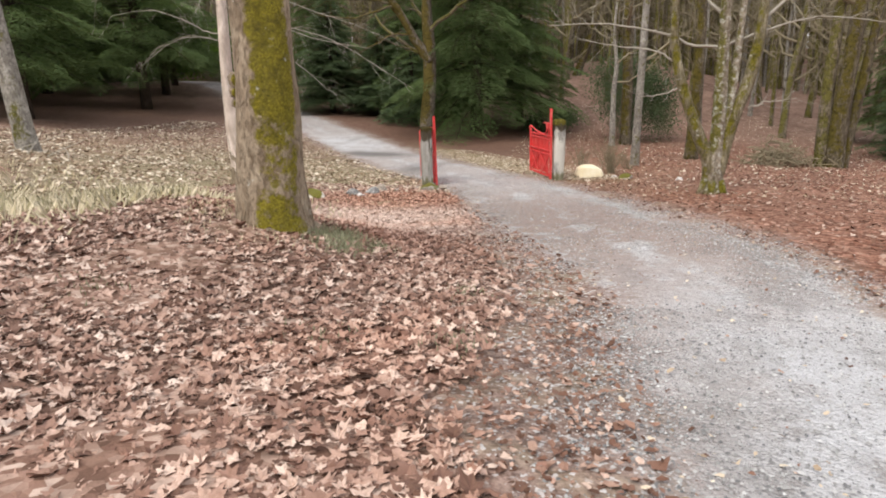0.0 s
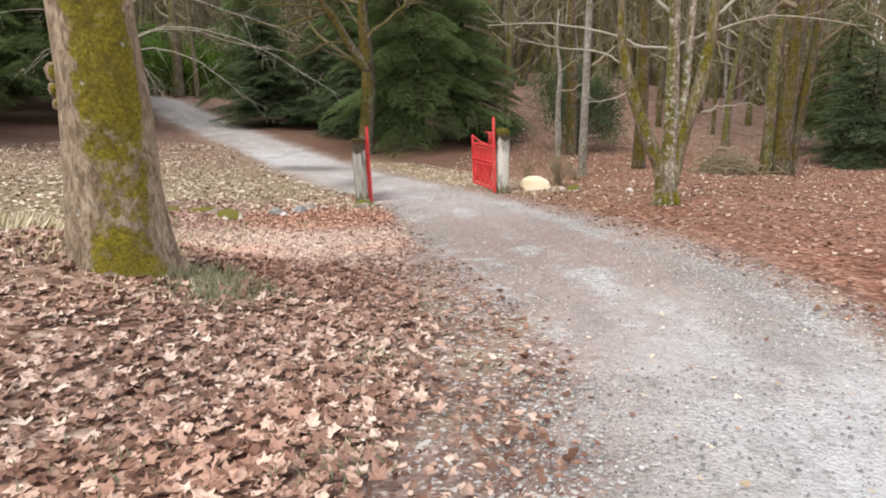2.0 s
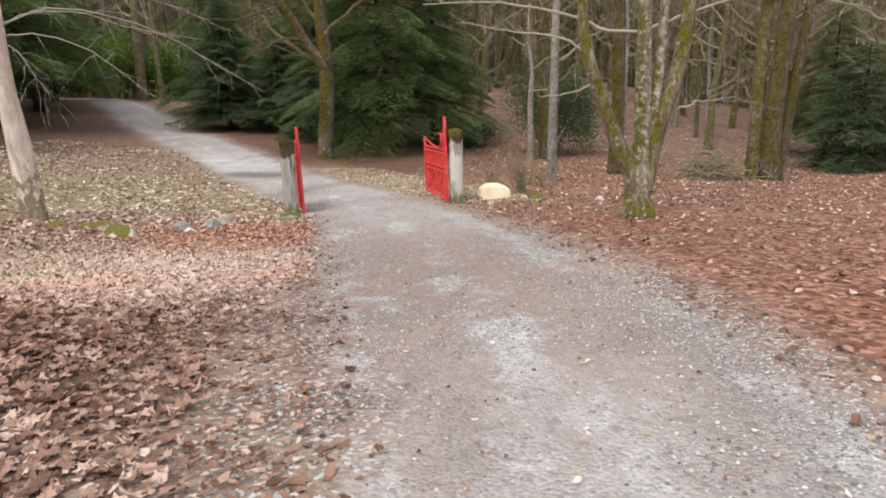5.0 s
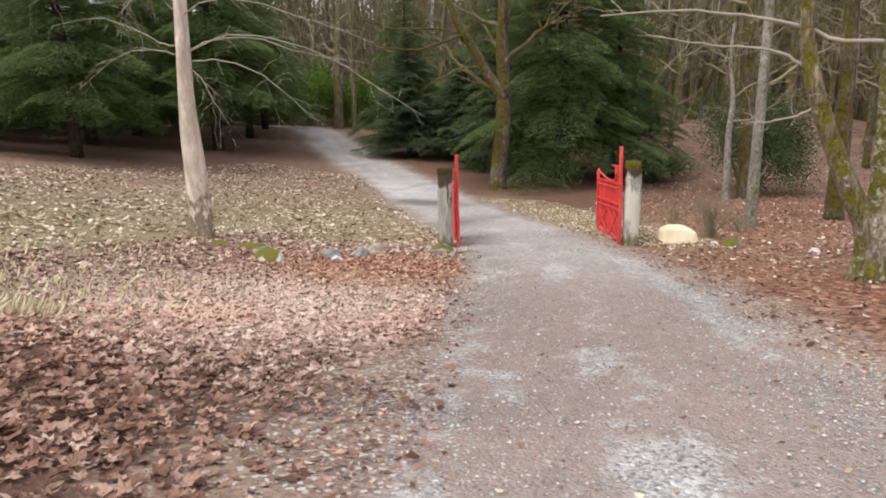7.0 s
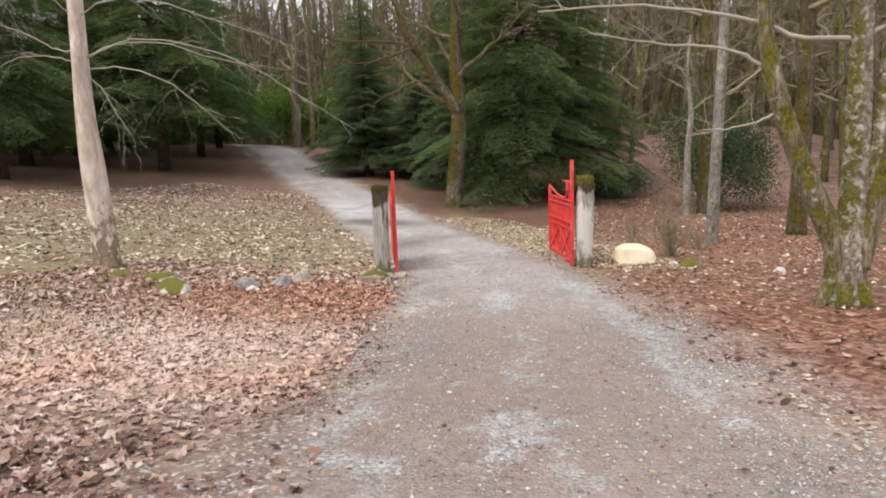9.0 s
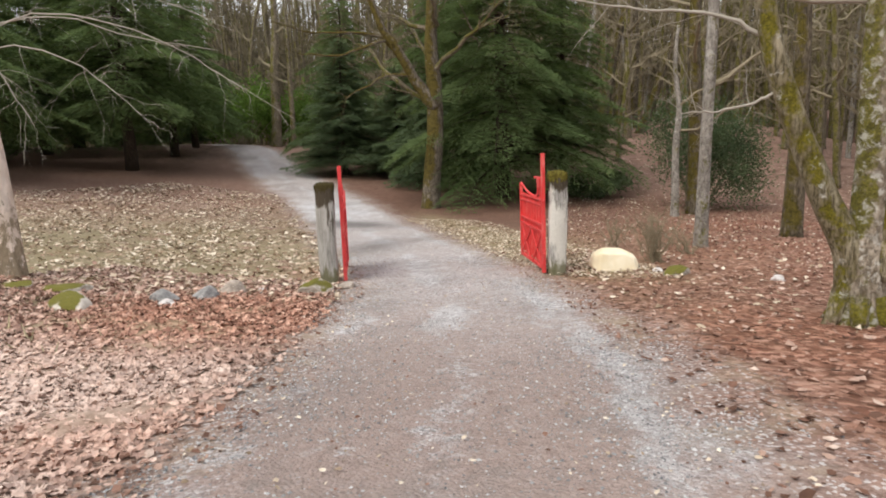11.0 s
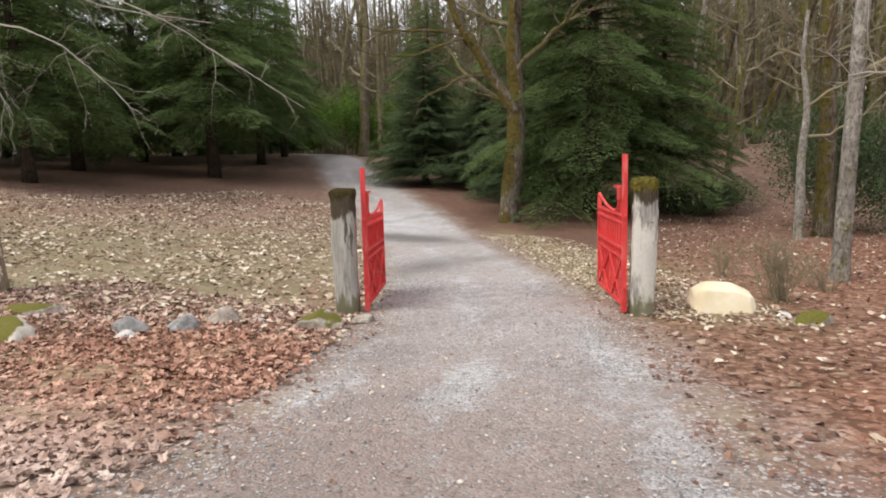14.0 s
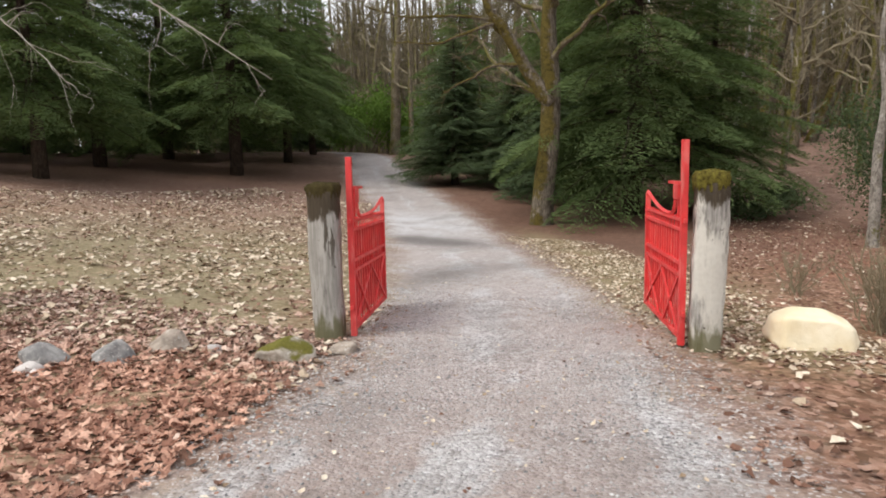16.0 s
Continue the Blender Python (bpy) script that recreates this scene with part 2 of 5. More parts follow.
loose = k.step(k.noise(k.vec("MULTIPLY", p, (1.0, 0.4, 1.0)), 1.1, 5, 0.65), 0.40, 0.62)
grey = k.mix(k.math("MULTIPLY", loose, 0.5), grey, fines)
earth = k.mix(k.noise(p, 14, 5, 0.7), (0.19, 0.13, 0.108), (0.51, 0.392, 0.338))
worn = k.step(k.noise(k.vec("MULTIPLY", p, (1.0, 0.4, 1.0)), 0.75, 6, 0.65), 0.38, 0.58)
sway = k.math("ADD", side, k.math("MULTIPLY", k.math("SUBTRACT", k.noise(p, 0.9, 4), 0.5), 0.9))
band = k.math("MULTIPLY", k.math("SUBTRACT", 1.0, k.math("COSINE", k.math("MULTIPLY", k.math("ADD", sway, 0.1), 7.4))), 0.5)
brown_f = k.math("ADD", k.math("MULTIPLY", band, 0.75), k.math("MULTIPLY", worn, 0.4))
brown_f = k.math("MULTIPLY", k.step(k.math("MULTIPLY", brown_f, k.step(k.noise(p, 2.6, 5, 0.7), 0.2, 0.55)), 0.05, 0.42), k.math("SUBTRACT", 1.0, k.math("MULTIPLY", k.attr("sunlit_pale"), 0.75)))
along = k.t.nodes.new("ShaderNodeSeparateXYZ")
k.put(along.inputs[0], p)
brown_f = k.math("MULTIPLY", brown_f, k.math("SUBTRACT", 1.0, k.math("MULTIPLY", k.step(along.outputs[1], 12.0, 19.0), 0.6)))
grey = k.mix(k.math("MULTIPLY", brown_f, 0.9), grey, earth)
# Gravel paled by colour, including the painted sunlit patch beyond the gate.
pale = k.math("MULTIPLY", k.attr("sunlit_pale"), k.step(k.noise(p, 0.8, 4), 0.3, 0.6))
grey = k.mix(k.math("MULTIPLY", pale, 0.75), grey, k.mix(grit, (0.48, 0.48, 0.50), (0.76, 0.765, 0.79)))
damp = k.step(k.noise(k.vec("MULTIPLY", p, (0.9, 0.6, 1.0)), 0.7, 6, 0.68), 0.48, 0.66)
grey = k.mix(k.math("MULTIPLY", damp, 0.5), grey, k.mix(grit, (0.17, 0.15, 0.14), (0.32, 0.29, 0.27)))
mottle = k.noise(k.vec("MULTIPLY", p, (1.0, 0.75, 1.0)), 6.5, 7, 0.78, 0.7)
grey = k.mix(k.math("MULTIPLY", k.step(mottle, 0.53, 0.66), k.math("SUBTRACT", 0.6, k.math("MULTIPLY", brown_f, 0.5))), grey, k.mix(val.outputs[2], (0.46, 0.46, 0.47), (0.84, 0.84, 0.84)))
grey = k.mix(k.math("MULTIPLY", k.math("SUBTRACT", 1.0, k.step(mottle, 0.36, 0.47)), 0.5), grey, k.mix(grit, (0.14, 0.12, 0.105), (0.34, 0.30, 0.275)))
grey = k.mix(k.math("MULTIPLY", k.attr("damp"), 0.75), grey, (0.12, 0.115, 0.11))
chip = k.cells(p, 17.0, "Color")
cv = k.t.nodes.new("ShaderNodeSeparateColor")
k.put(cv.inputs[0], chip)
mould = litter_colour(k, p, cv.outputs[0])
mould = k.mix(k.step(k.noise(p, 6, 5), 0.35, 0.65), mould, k.mix(0.55, mould, (0.10, 0.058, 0.038)))
mould = k.mix(0.28, mould, (0.18, 0.108, 0.08))
mould = k.mix(k.step(side, 0.4, 1.4), mould, k.mix(1.0, mould, (0.80, 0.62, 0.55), "MULTIPLY"))
far_f = k.math("MULTIPLY", k.step(along.outputs[1], 30.0, 44.0), 0.7)
mould = k.mix(far_f, mould, k.mix(k.step(k.noise(p, 1.7, 6, 0.7), 0.3, 0.7), (0.115, 0.075, 0.057), (0.31, 0.222, 0.178)))
turf_f = k.math("MULTIPLY", k.attr("turf"), k.step(k.noise(p, 1.3, 5, 0.65), 0.28, 0.5))
turf = k.mix(k.noise(p, 30, 4), (0.12, 0.11, 0.052), (0.38, 0.34, 0.205))
mould = k.mix(k.math("MULTIPLY", turf_f, 0.75), mould, turf)
needle_f = k.math("MULTIPLY", k.attr("duff"), 0.85)
mould = k.mix(needle_f, mould, k.mix(k.noise(p, 5, 5), (0.075, 0.042, 0.03), (0.19, 0.112, 0.082)))
trodden = k.mix(k.step(k.noise(p, 26, 6, 0.8), 0.3, 0.7), (0.075, 0.046, 0.038), (0.42, 0.315, 0.272))
trodden = k.mix(k.step(k.noise(p, 1.9, 4, 0.6), 0.45, 0.7), trodden, k.mix(0.5, trodden, (0.34, 0.30, 0.20)))
trodden = k.mix(k.step(val.outputs[1], 0.84, 0.9), trodden, (0.58, 0.57, 0.56))
trod_f = k.math("MAXIMUM", k.math("MULTIPLY", edge_f, 0.8), k.math("MULTIPLY", k.attr("trod"), 0.85))
mould = k.mix(trod_f, mould, trodden)
col = k.mix(gravel_f, mould, grey)
height = k.mix(gravel_f, k.noise(p, 14, 6), k.math("ADD", k.math("SUBTRACT", 1.0, stone_h), k.math("MULTIPLY", grit, 0.5)))
M_GROUND = k.done(col, height, 0.9, 0.02)

k = Mat("gravel_stone", 0.85, 0.3)
M_PEBBLE = k.done(k.ramp(k.island(), (0.0, (0.13, 0.13, 0.135)), (0.5, (0.33, 0.325, 0.32)), (0.85, (0.48, 0.475, 0.47)), (1.0, (0.62, 0.615, 0.61))), k.noise(k.pos(), 150, 2), 0.3, 0.003)

k = Mat("cream_boulder", 0.85, 0.25)
v = k.local()
M_CREAM = k.done(k.mix(k.step(k.noise(v, 2.5, 5), 0.35, 0.7), (0.80, 0.69, 0.47), (0.88, 0.80, 0.62)), k.math("ADD", k.noise(v, 6, 5), k.math("MULTIPLY", k.noise(v, 45, 3), 0.3)), 0.35, 0.03)


def stone_material(name, dark, light, moss):
    k = Mat(name, 0.9, 0.25)
    v = k.local(11)
    n = k.noise(v, 7, 6, 0.65)
    col = k.mix(k.step(n, 0.3, 0.7), dark, light)
    col = k.mix(k.step(k.noise(v, 35, 3), 0.6, 0.7), col, (0.6, 0.58, 0.54))
    if moss:
        up = k.vec("DOT_PRODUCT", k.normal(), (-0.1, -0.25, 0.95))
        f = k.step(k.math("ADD", up, k.math("MULTIPLY", k.math("SUBTRACT", k.noise(v, 6, 4), 0.5), 1.2)), 0.75 - moss, 1.0 - moss)
        col = k.mix(f, col, k.mix(k.noise(v, 50, 3), (0.06, 0.055, 0.012), (0.20, 0.185, 0.035)))
    return k.done(col, k.noise(v, 18, 6), 0.6, 0.02)


M_ROCK = stone_material("grey_field_stone", (0.15, 0.148, 0.148), (0.36, 0.35, 0.335), 0.0)
M_ROCK_TAN = stone_material("tan_field_stone", (0.2, 0.165, 0.135), (0.44, 0.38, 0.32), 0.0)
M_ROCK_MOSS = stone_material("mossy_field_stone", (0.25, 0.22, 0.18), (0.55, 0.5, 0.43), 0.3)
M_ROCK_CAPPED = stone_material("moss_capped_pale_stone", (0.42, 0.38, 0.32), (0.66, 0.62, 0.55), 0.16)
M_ROCK_PALE = stone_material("pale_field_stone", (0.45, 0.42, 0.4), (0.68, 0.64, 0.61), 0.0)

# weathered timber of the gate posts: peeling white paint over grey wood, dark wet top
k = Mat("weathered_post_timber", 0.9, 0.2)
v = k.local(5)
grain = k.noise(k.vec("MULTIPLY", v, (1, 1, 0.06)), 38, 5, 0.6, 0.3)
wood = k.mix(k.step(grain, 0.3, 0.7), (0.17, 0.16, 0.145), (0.40, 0.385, 0.36))
paint_f = k.step(k.noise(k.vec("MULTIPLY", v, (1, 1, 0.35)), 3.2, 5, 0.65), 0.40, 0.52)
wood = k.mix(k.math("MULTIPLY", paint_f, k.attr("paint")), wood, k.mix(k.noise(v, 20, 4), (0.50, 0.48, 0.43), (0.68, 0.66, 0.60)))
zz = k.t.nodes.new("ShaderNodeSeparateXYZ")
k.put(zz.inputs[0], k.local())
rag = k.math("MULTIPLY", k.math("SUBTRACT", k.noise(k.vec("MULTIPLY", v, (1, 1, 0.3)), 9, 4), 0.5), 0.7)
top_edge = k.math("SUBTRACT", k.math("ADD", zz.outputs[2], rag), k.math("MULTIPLY", k.attr("paint"), 0.17))
wet = k.step(top_edge, 1.26, 1.36)
drip = k.math("MULTIPLY", k.step(k.noise(k.vec("MULTIPLY", v, (1, 1, 0.12)), 16, 4, 0.65), 0.56, 0.62), k.step(top_edge, 0.62, 1.1))
wet = k.math("MAXIMUM", wet, k.math("MULTIPLY", drip, k.math("SUBTRACT", 1.0, k.math("MULTIPLY", k.attr("paint"), 0.45))))
wood = k.mix(k.math("MULTIPLY", wet, 0.95), wood, k.mix(grain, (0.022, 0.015, 0.01), (0.075, 0.055, 0.03)))
foot = k.math("SUBTRACT", 1.0, k.step(k.math("ADD", zz.outputs[2], rag), 0.12, 0.3))
wood = k.mix(k.math("MULTIPLY", foot, 0.8), wood, (0.10, 0.095, 0.03))
hole = k.step(k.noise(v, 13, 3), 0.68, 0.71)
wood = k.mix(k.math("MULTIPLY", hole, 0.8), wood, (0.06, 0.05, 0.04))
M_POST = k.done(wood, k.math("ADD", grain, k.math("MULTIPLY", paint_f, 0.4)), 0.6, 0.01)

k = Mat("moss", 1.0, 0.1)
v = k.local(5)
M_MOSS = k.done(k.mix(k.step(k.noise(v, 24, 5, 0.7), 0.3, 0.7), (0.04, 0.028, 0.008), (0.17, 0.15, 0.03)), k.noise(v, 70, 3), 0.8, 0.02)
k = Mat("dark_wet_moss", 1.0, 0.1)
v = k.local(5)
M_DARK_MOSS = k.done(k.mix(k.noise(v, 25, 4), (0.022, 0.017, 0.009), (0.085, 0.068, 0.025)), k.noise(v, 70, 3), 0.8, 0.02)


def red_paint(name, base, dust):
    k = Mat(name, 0.55, 0.35)
    v = k.local(3)
    col = k.mix(k.step(k.noise(v, 4, 5), 0.35, 0.7), base, tuple(c * 0.75 for c in base))
    col = k.mix(k.math("MULTIPLY", k.step(k.noise(k.vec("MULTIPLY", v, (1, 1, 0.25)), 9, 5), 0.52, 0.68), dust), col, (0.80, 0.42, 0.36))
    col = k.mix(k.step(k.noise(v, 60, 4), 0.72, 0.76), col, (0.22, 0.08, 0.05))
    return k.done(col, k.noise(v, 45, 4), 0.2, 0.004)


M_RED = red_paint("red_gate_paint", (0.72, 0.055, 0.055), 0.25)
M_RED_SHEET = red_paint("faded_red_sheet_paint", (0.74, 0.085, 0.07), 0.45)



# ---- building helpers ----
rng = np.random.default_rng(7)


class Geo:
    """Gathers points and faces, then makes one mesh."""

    def __init__(self):
        self.v, self.t, self.q, self.n = [], [], [], 0

    def add(self, v, tris=None, quads=None):
        v = np.asarray(v, float).reshape(-1, 3)
        if tris is not None and len(tris):
            self.t.append(np.asarray(tris, np.int64).reshape(-1, 3) + self.n)
        if quads is not None and len(quads):
            self.q.append(np.asarray(quads, np.int64).reshape(-1, 4) + self.n)
        self.v.append(v)
        self.n += len(v)

    def tube(self, pts, radii, sides=8, lump=0.0, cap=True, seed=0):
        """A tapered round limb along a line of points."""
        pts = np.asarray(pts, float)
        radii = np.asarray(radii, float)
        m = len(pts)
        tan = np.gradient(pts, axis=0)
        tan /= np.linalg.norm(tan, axis=1)[:, None] + 1e-9
        ref = np.array([0.0, 1.0, 0.0]) if abs(tan[:, 1]).max() < 0.9 else np.array([0.31, 0.2, 0.93])
        s = np.cross(tan, ref)
        s /= np.linalg.norm(s, axis=1)[:, None] + 1e-9
        u = np.cross(s, tan)
        a = np.arange(sides) / sides * 2 * np.pi
        r = np.repeat(radii[:, None], sides, 1)
        if lump:
            g = np.random.default_rng(seed + 5)
            z = np.linspace(0, 1, m)[:, None]
            for f in range(1, 5):
                r = r * (1 + lump / f ** 0.7 * np.sin(f * a[None, :] + g.uniform(0, 6.28) + g.uniform(2, 9) * z * f) * g.uniform(0.4, 1))
        v = pts[:, None, :] + r[:, :, None] * (np.cos(a)[None, :, None] * s[:, None, :] + np.sin(a)[None, :, None] * u[:, None, :])
        i = np.arange(m - 1)[:, None] * sides
        j = np.arange(sides)[None, :]
        k2 = (j + 1) % sides
        quads = np.stack([i + j, i + k2, i + sides + k2, i + sides + j], -1).reshape(-1, 4)
        v = v.reshape(-1, 3)
        tris = None
        if cap:
            v = np.vstack([v, pts[-1:], pts[:1]])
            e = m * sides
            top = (m - 1) * sides
            tris = [(top + x, top + (x + 1) % sides, e) for x in range(sides)] + [((x + 1) % sides, x, e + 1) for x in range(sides)]
        self.add(v, tris, quads)

    def box(self, lo, hi, bevel=0.0):
        """A box with its edges cut off by the bevel."""
        lo, hi = np.asarray(lo, float), np.asarray(hi, float)
        bm = bmesh.new()
        bmesh.ops.create_cube(bm, size=1.0)
        bmesh.ops.scale(bm, vec=Vector(hi - lo), verts=bm.verts)
        bmesh.ops.translate(bm, vec=Vector((lo + hi) / 2), verts=bm.verts)
        if bevel:
            bmesh.ops.bevel(bm, geom=bm.edges[:], offset=bevel, segments=1, affect="EDGES")
        bmesh.ops.triangulate(bm, faces=bm.faces[:])
        bm.verts.index_update()
        self.add([tuple(x.co) for x in bm.verts], [[x.index for x in f.verts] for f in bm.faces])
        bm.free()

    def cards(self, at, along, across, length, width, sag=0.15):
        """Small pointed leaves or sprays: two triangles each, bent along the rib."""
        m = len(at)
        if not m:
            return
        nrm = np.cross(along, across)
        length, width = np.asarray(length)[:, None], np.asarray(width)[:, None]
        p0 = at
        tip = at + along * length - nrm * sag * length
        lft = at + along * length * 0.45 + across * width - nrm * sag * width
        rgt = at + along * length * 0.45 - across * width - nrm * sag * width
        v = np.stack([p0, lft, tip, rgt], 1).reshape(-1, 3)
        b = np.arange(m)[:, None] * 4
        t = np.stack([b + np.array([x]) for x in ((0, 2, 1), (0, 3, 2))], 1).reshape(-1, 3)
        self.add(v, t)

    def mesh(self, name, material, smooth=True):
        v = np.vstack(self.v)
        t = np.vstack(self.t) if self.t else np.zeros((0, 3), np.int64)
        q = np.vstack(self.q) if self.q else np.zeros((0, 4), np.int64)
        me = bpy.data.meshes.new(name)
        me.vertices.add(len(v))
        me.vertices.foreach_set("co", v.astype(np.float32).ravel())
        me.loops.add(t.size + q.size)
        me.loops.foreach_set("vertex_index", np.concatenate([t.ravel(), q.ravel()]).astype(np.int32))
        me.polygons.add(len(t) + len(q))
        start = np.concatenate([np.arange(len(t)) * 3, t.size + np.arange(len(q)) * 4]).astype(np.int32)
        me.polygons.foreach_set("loop_start", start)
        me.polygons.foreach_set("use_smooth", np.full(len(t) + len(q), smooth))
        me.materials.append(material)
        me.update(calc_edges=True)
        return me


def part(name, geo, material, parent, label="", smooth=True):
    """Links the geometry as one mesh object under a thing or part."""
    ob = new(name, geo.mesh(name, material, smooth))
    ob.parent = parent
    if label:
        ob["label"] = label
    return ob


def thing(name, x, y, label, category, group="", turn=0.0, sink=0.0, z=None):
    """An Empty on the ground that carries a thing's parts."""
    ob = new(name)
    ob.empty_display_size = 0.3
    ob.matrix_world = pose(x, y, (gz(x, y) if z is None else z) - sink, 0, 0, turn)
    return tagged(ob, label, category, group)


def smooth_line(pts, n):
    """Points along a curve through the given ones."""
    pts = np.asarray(pts, float)
    m = len(pts)
    out = []
    for s in np.linspace(0, m - 1, n):
        i = min(int(s), m - 2)
        f = s - i
        a, b, c, d = pts[max(i - 1, 0)], pts[i], pts[i + 1], pts[min(i + 2, m - 1)]
        out.append(0.5 * (2 * b + (c - a) * f + (2 * a - 5 * b + 4 * c - d) * f * f + (3 * b - a - 3 * c + d) * f ** 3))
    return np.array(out)


# ---- the lie of the land ----
HILLS = [(-4.5, 6.5, 1.8, 0.788), (-2, 3, 4, -0.176), (3, 6, 5, 0.246), (-6, 9, 5, -0.912), (0, 14, 5, -0.19), (-9, 17, 5, -0.419), (-4, 22, 6, -0.291), (4, 24, 7, 0.024), (-14, 24, 7, -0.969), (-8, 35, 10, -0.5), (8, 40, 14, -0.303), (-22, 42, 11, -0.293), (-30, 32, 12, -0.491), (-36, 58, 12, 0.893), (-14, 6, 8, 0.266), (4, 66, 12, 4.6)]


def gz(x, y):
    """Height of the ground."""
    x, y = np.asarray(x, float), np.asarray(y, float)
    z = 1.091 - 0.085 * 50 * np.tanh(x / 50) - 0.071 * 50 * np.tanh(y / 50)
    for a, b, c, h in HILLS:
        z = z + h * np.exp(-((x - a) ** 2 + (y - b) ** 2) / (2 * c * c))
    far = np.clip((y - 62 + 0.25 * x) / 70, 0, 1)
    z = z + 7.5 * far * far * (3 - 2 * far) + 2.2 * np.clip((x - 14) / 40, 0, 1)
    return float(z) if z.ndim == 0 else z


# middle line of the drive with its half width
DRIVE = np.array([(6.5, -30, 1.5), (3.2, -14, 1.5), (1.9, -6, 1.4), (1.45, 0, 1.15), (1.4, 3.5, 1.15), (1.35, 6, 1.22), (1.02, 7.8, 1.5), (0.3, 11, 1.7), (-0.6, 14, 1.68), (-1.3, 16, 1.6), (-2.15, 18, 1.6), (-3.65, 20.8, 1.6), (-6.4, 25, 1.7), (-11.2, 31.4, 1.7), (-15, 35.8, 1.75), (-21.8, 43.2, 1.8), (-25, 47, 1.8), (-32.6, 55.3, 1.8), (-41, 60, 1.9), (-58, 62, 2.0)])
LINE = smooth_line(DRIVE, 420)


def drive_side(x, y):
    """Offset from the drive's middle line, in half widths: -1 its left edge, 1 its right."""
    x, y = np.asarray(x, float).ravel(), np.asarray(y, float).ravel()
    out = np.empty(len(x))
    tx = np.gradient(LINE[:, 0])
    ty = np.gradient(LINE[:, 1])
    ln = np.hypot(tx, ty)
    for s in range(0, len(x), 4000):
        dx = x[s:s + 4000, None] - LINE[None, :, 0]
        dy = y[s:s + 4000, None] - LINE[None, :, 1]
        i = np.argmin(dx * dx + dy * dy, 1)
        r = np.arange(len(i))
        d = np.hypot(dx[r, i], dy[r, i])
        sg = np.sign(dx[r, i] * ty[i] - dy[r, i] * tx[i])
        out[s:s + 4000] = sg * d / LINE[i, 2]
    return out


def spread(lo, hi, fine_lo, fine_hi, step, grow):
    """Grid lines, fine in the middle and ever wider outwards."""
    mid = list(np.arange(fine_lo, fine_hi + 1e-6, step))
    for sgn, end in ((1, hi), (-1, lo)):
        s, x = step, mid[-1] if sgn > 0 else mid[0]
        while (x < end) if sgn > 0 else (x > end):
            s *= grow
            x += sgn * s
            if sgn > 0:
                mid.append(x)
            else:
                mid.insert(0, x)
    return np.array(mid)


def soft_blob(x, y, a, b, rx, ry):
    return np.exp(-(((x - a) / rx) ** 2 + ((y - b) / ry) ** 2))


def trampled(x, y, s):
    """Where feet and wheels have broken the leaves beside the drive."""
    near = np.exp(-((y - 3.4) / 2.6) ** 2)
    mid = np.exp(-((y - 7.6) / 2.4) ** 2)
    reach = 1.12 + 0.62 * near + 0.5 * mid + 0.07 * np.sin(2.3 * y + 1.0) + 0.05 * np.sin(5.1 * y + x)
    inner = np.clip((reach + s) / (0.16 + 0.5 * mid) + 0.5, 0, 1)
    return inner * np.exp(-((y - 5.5) / 6.0) ** 4)


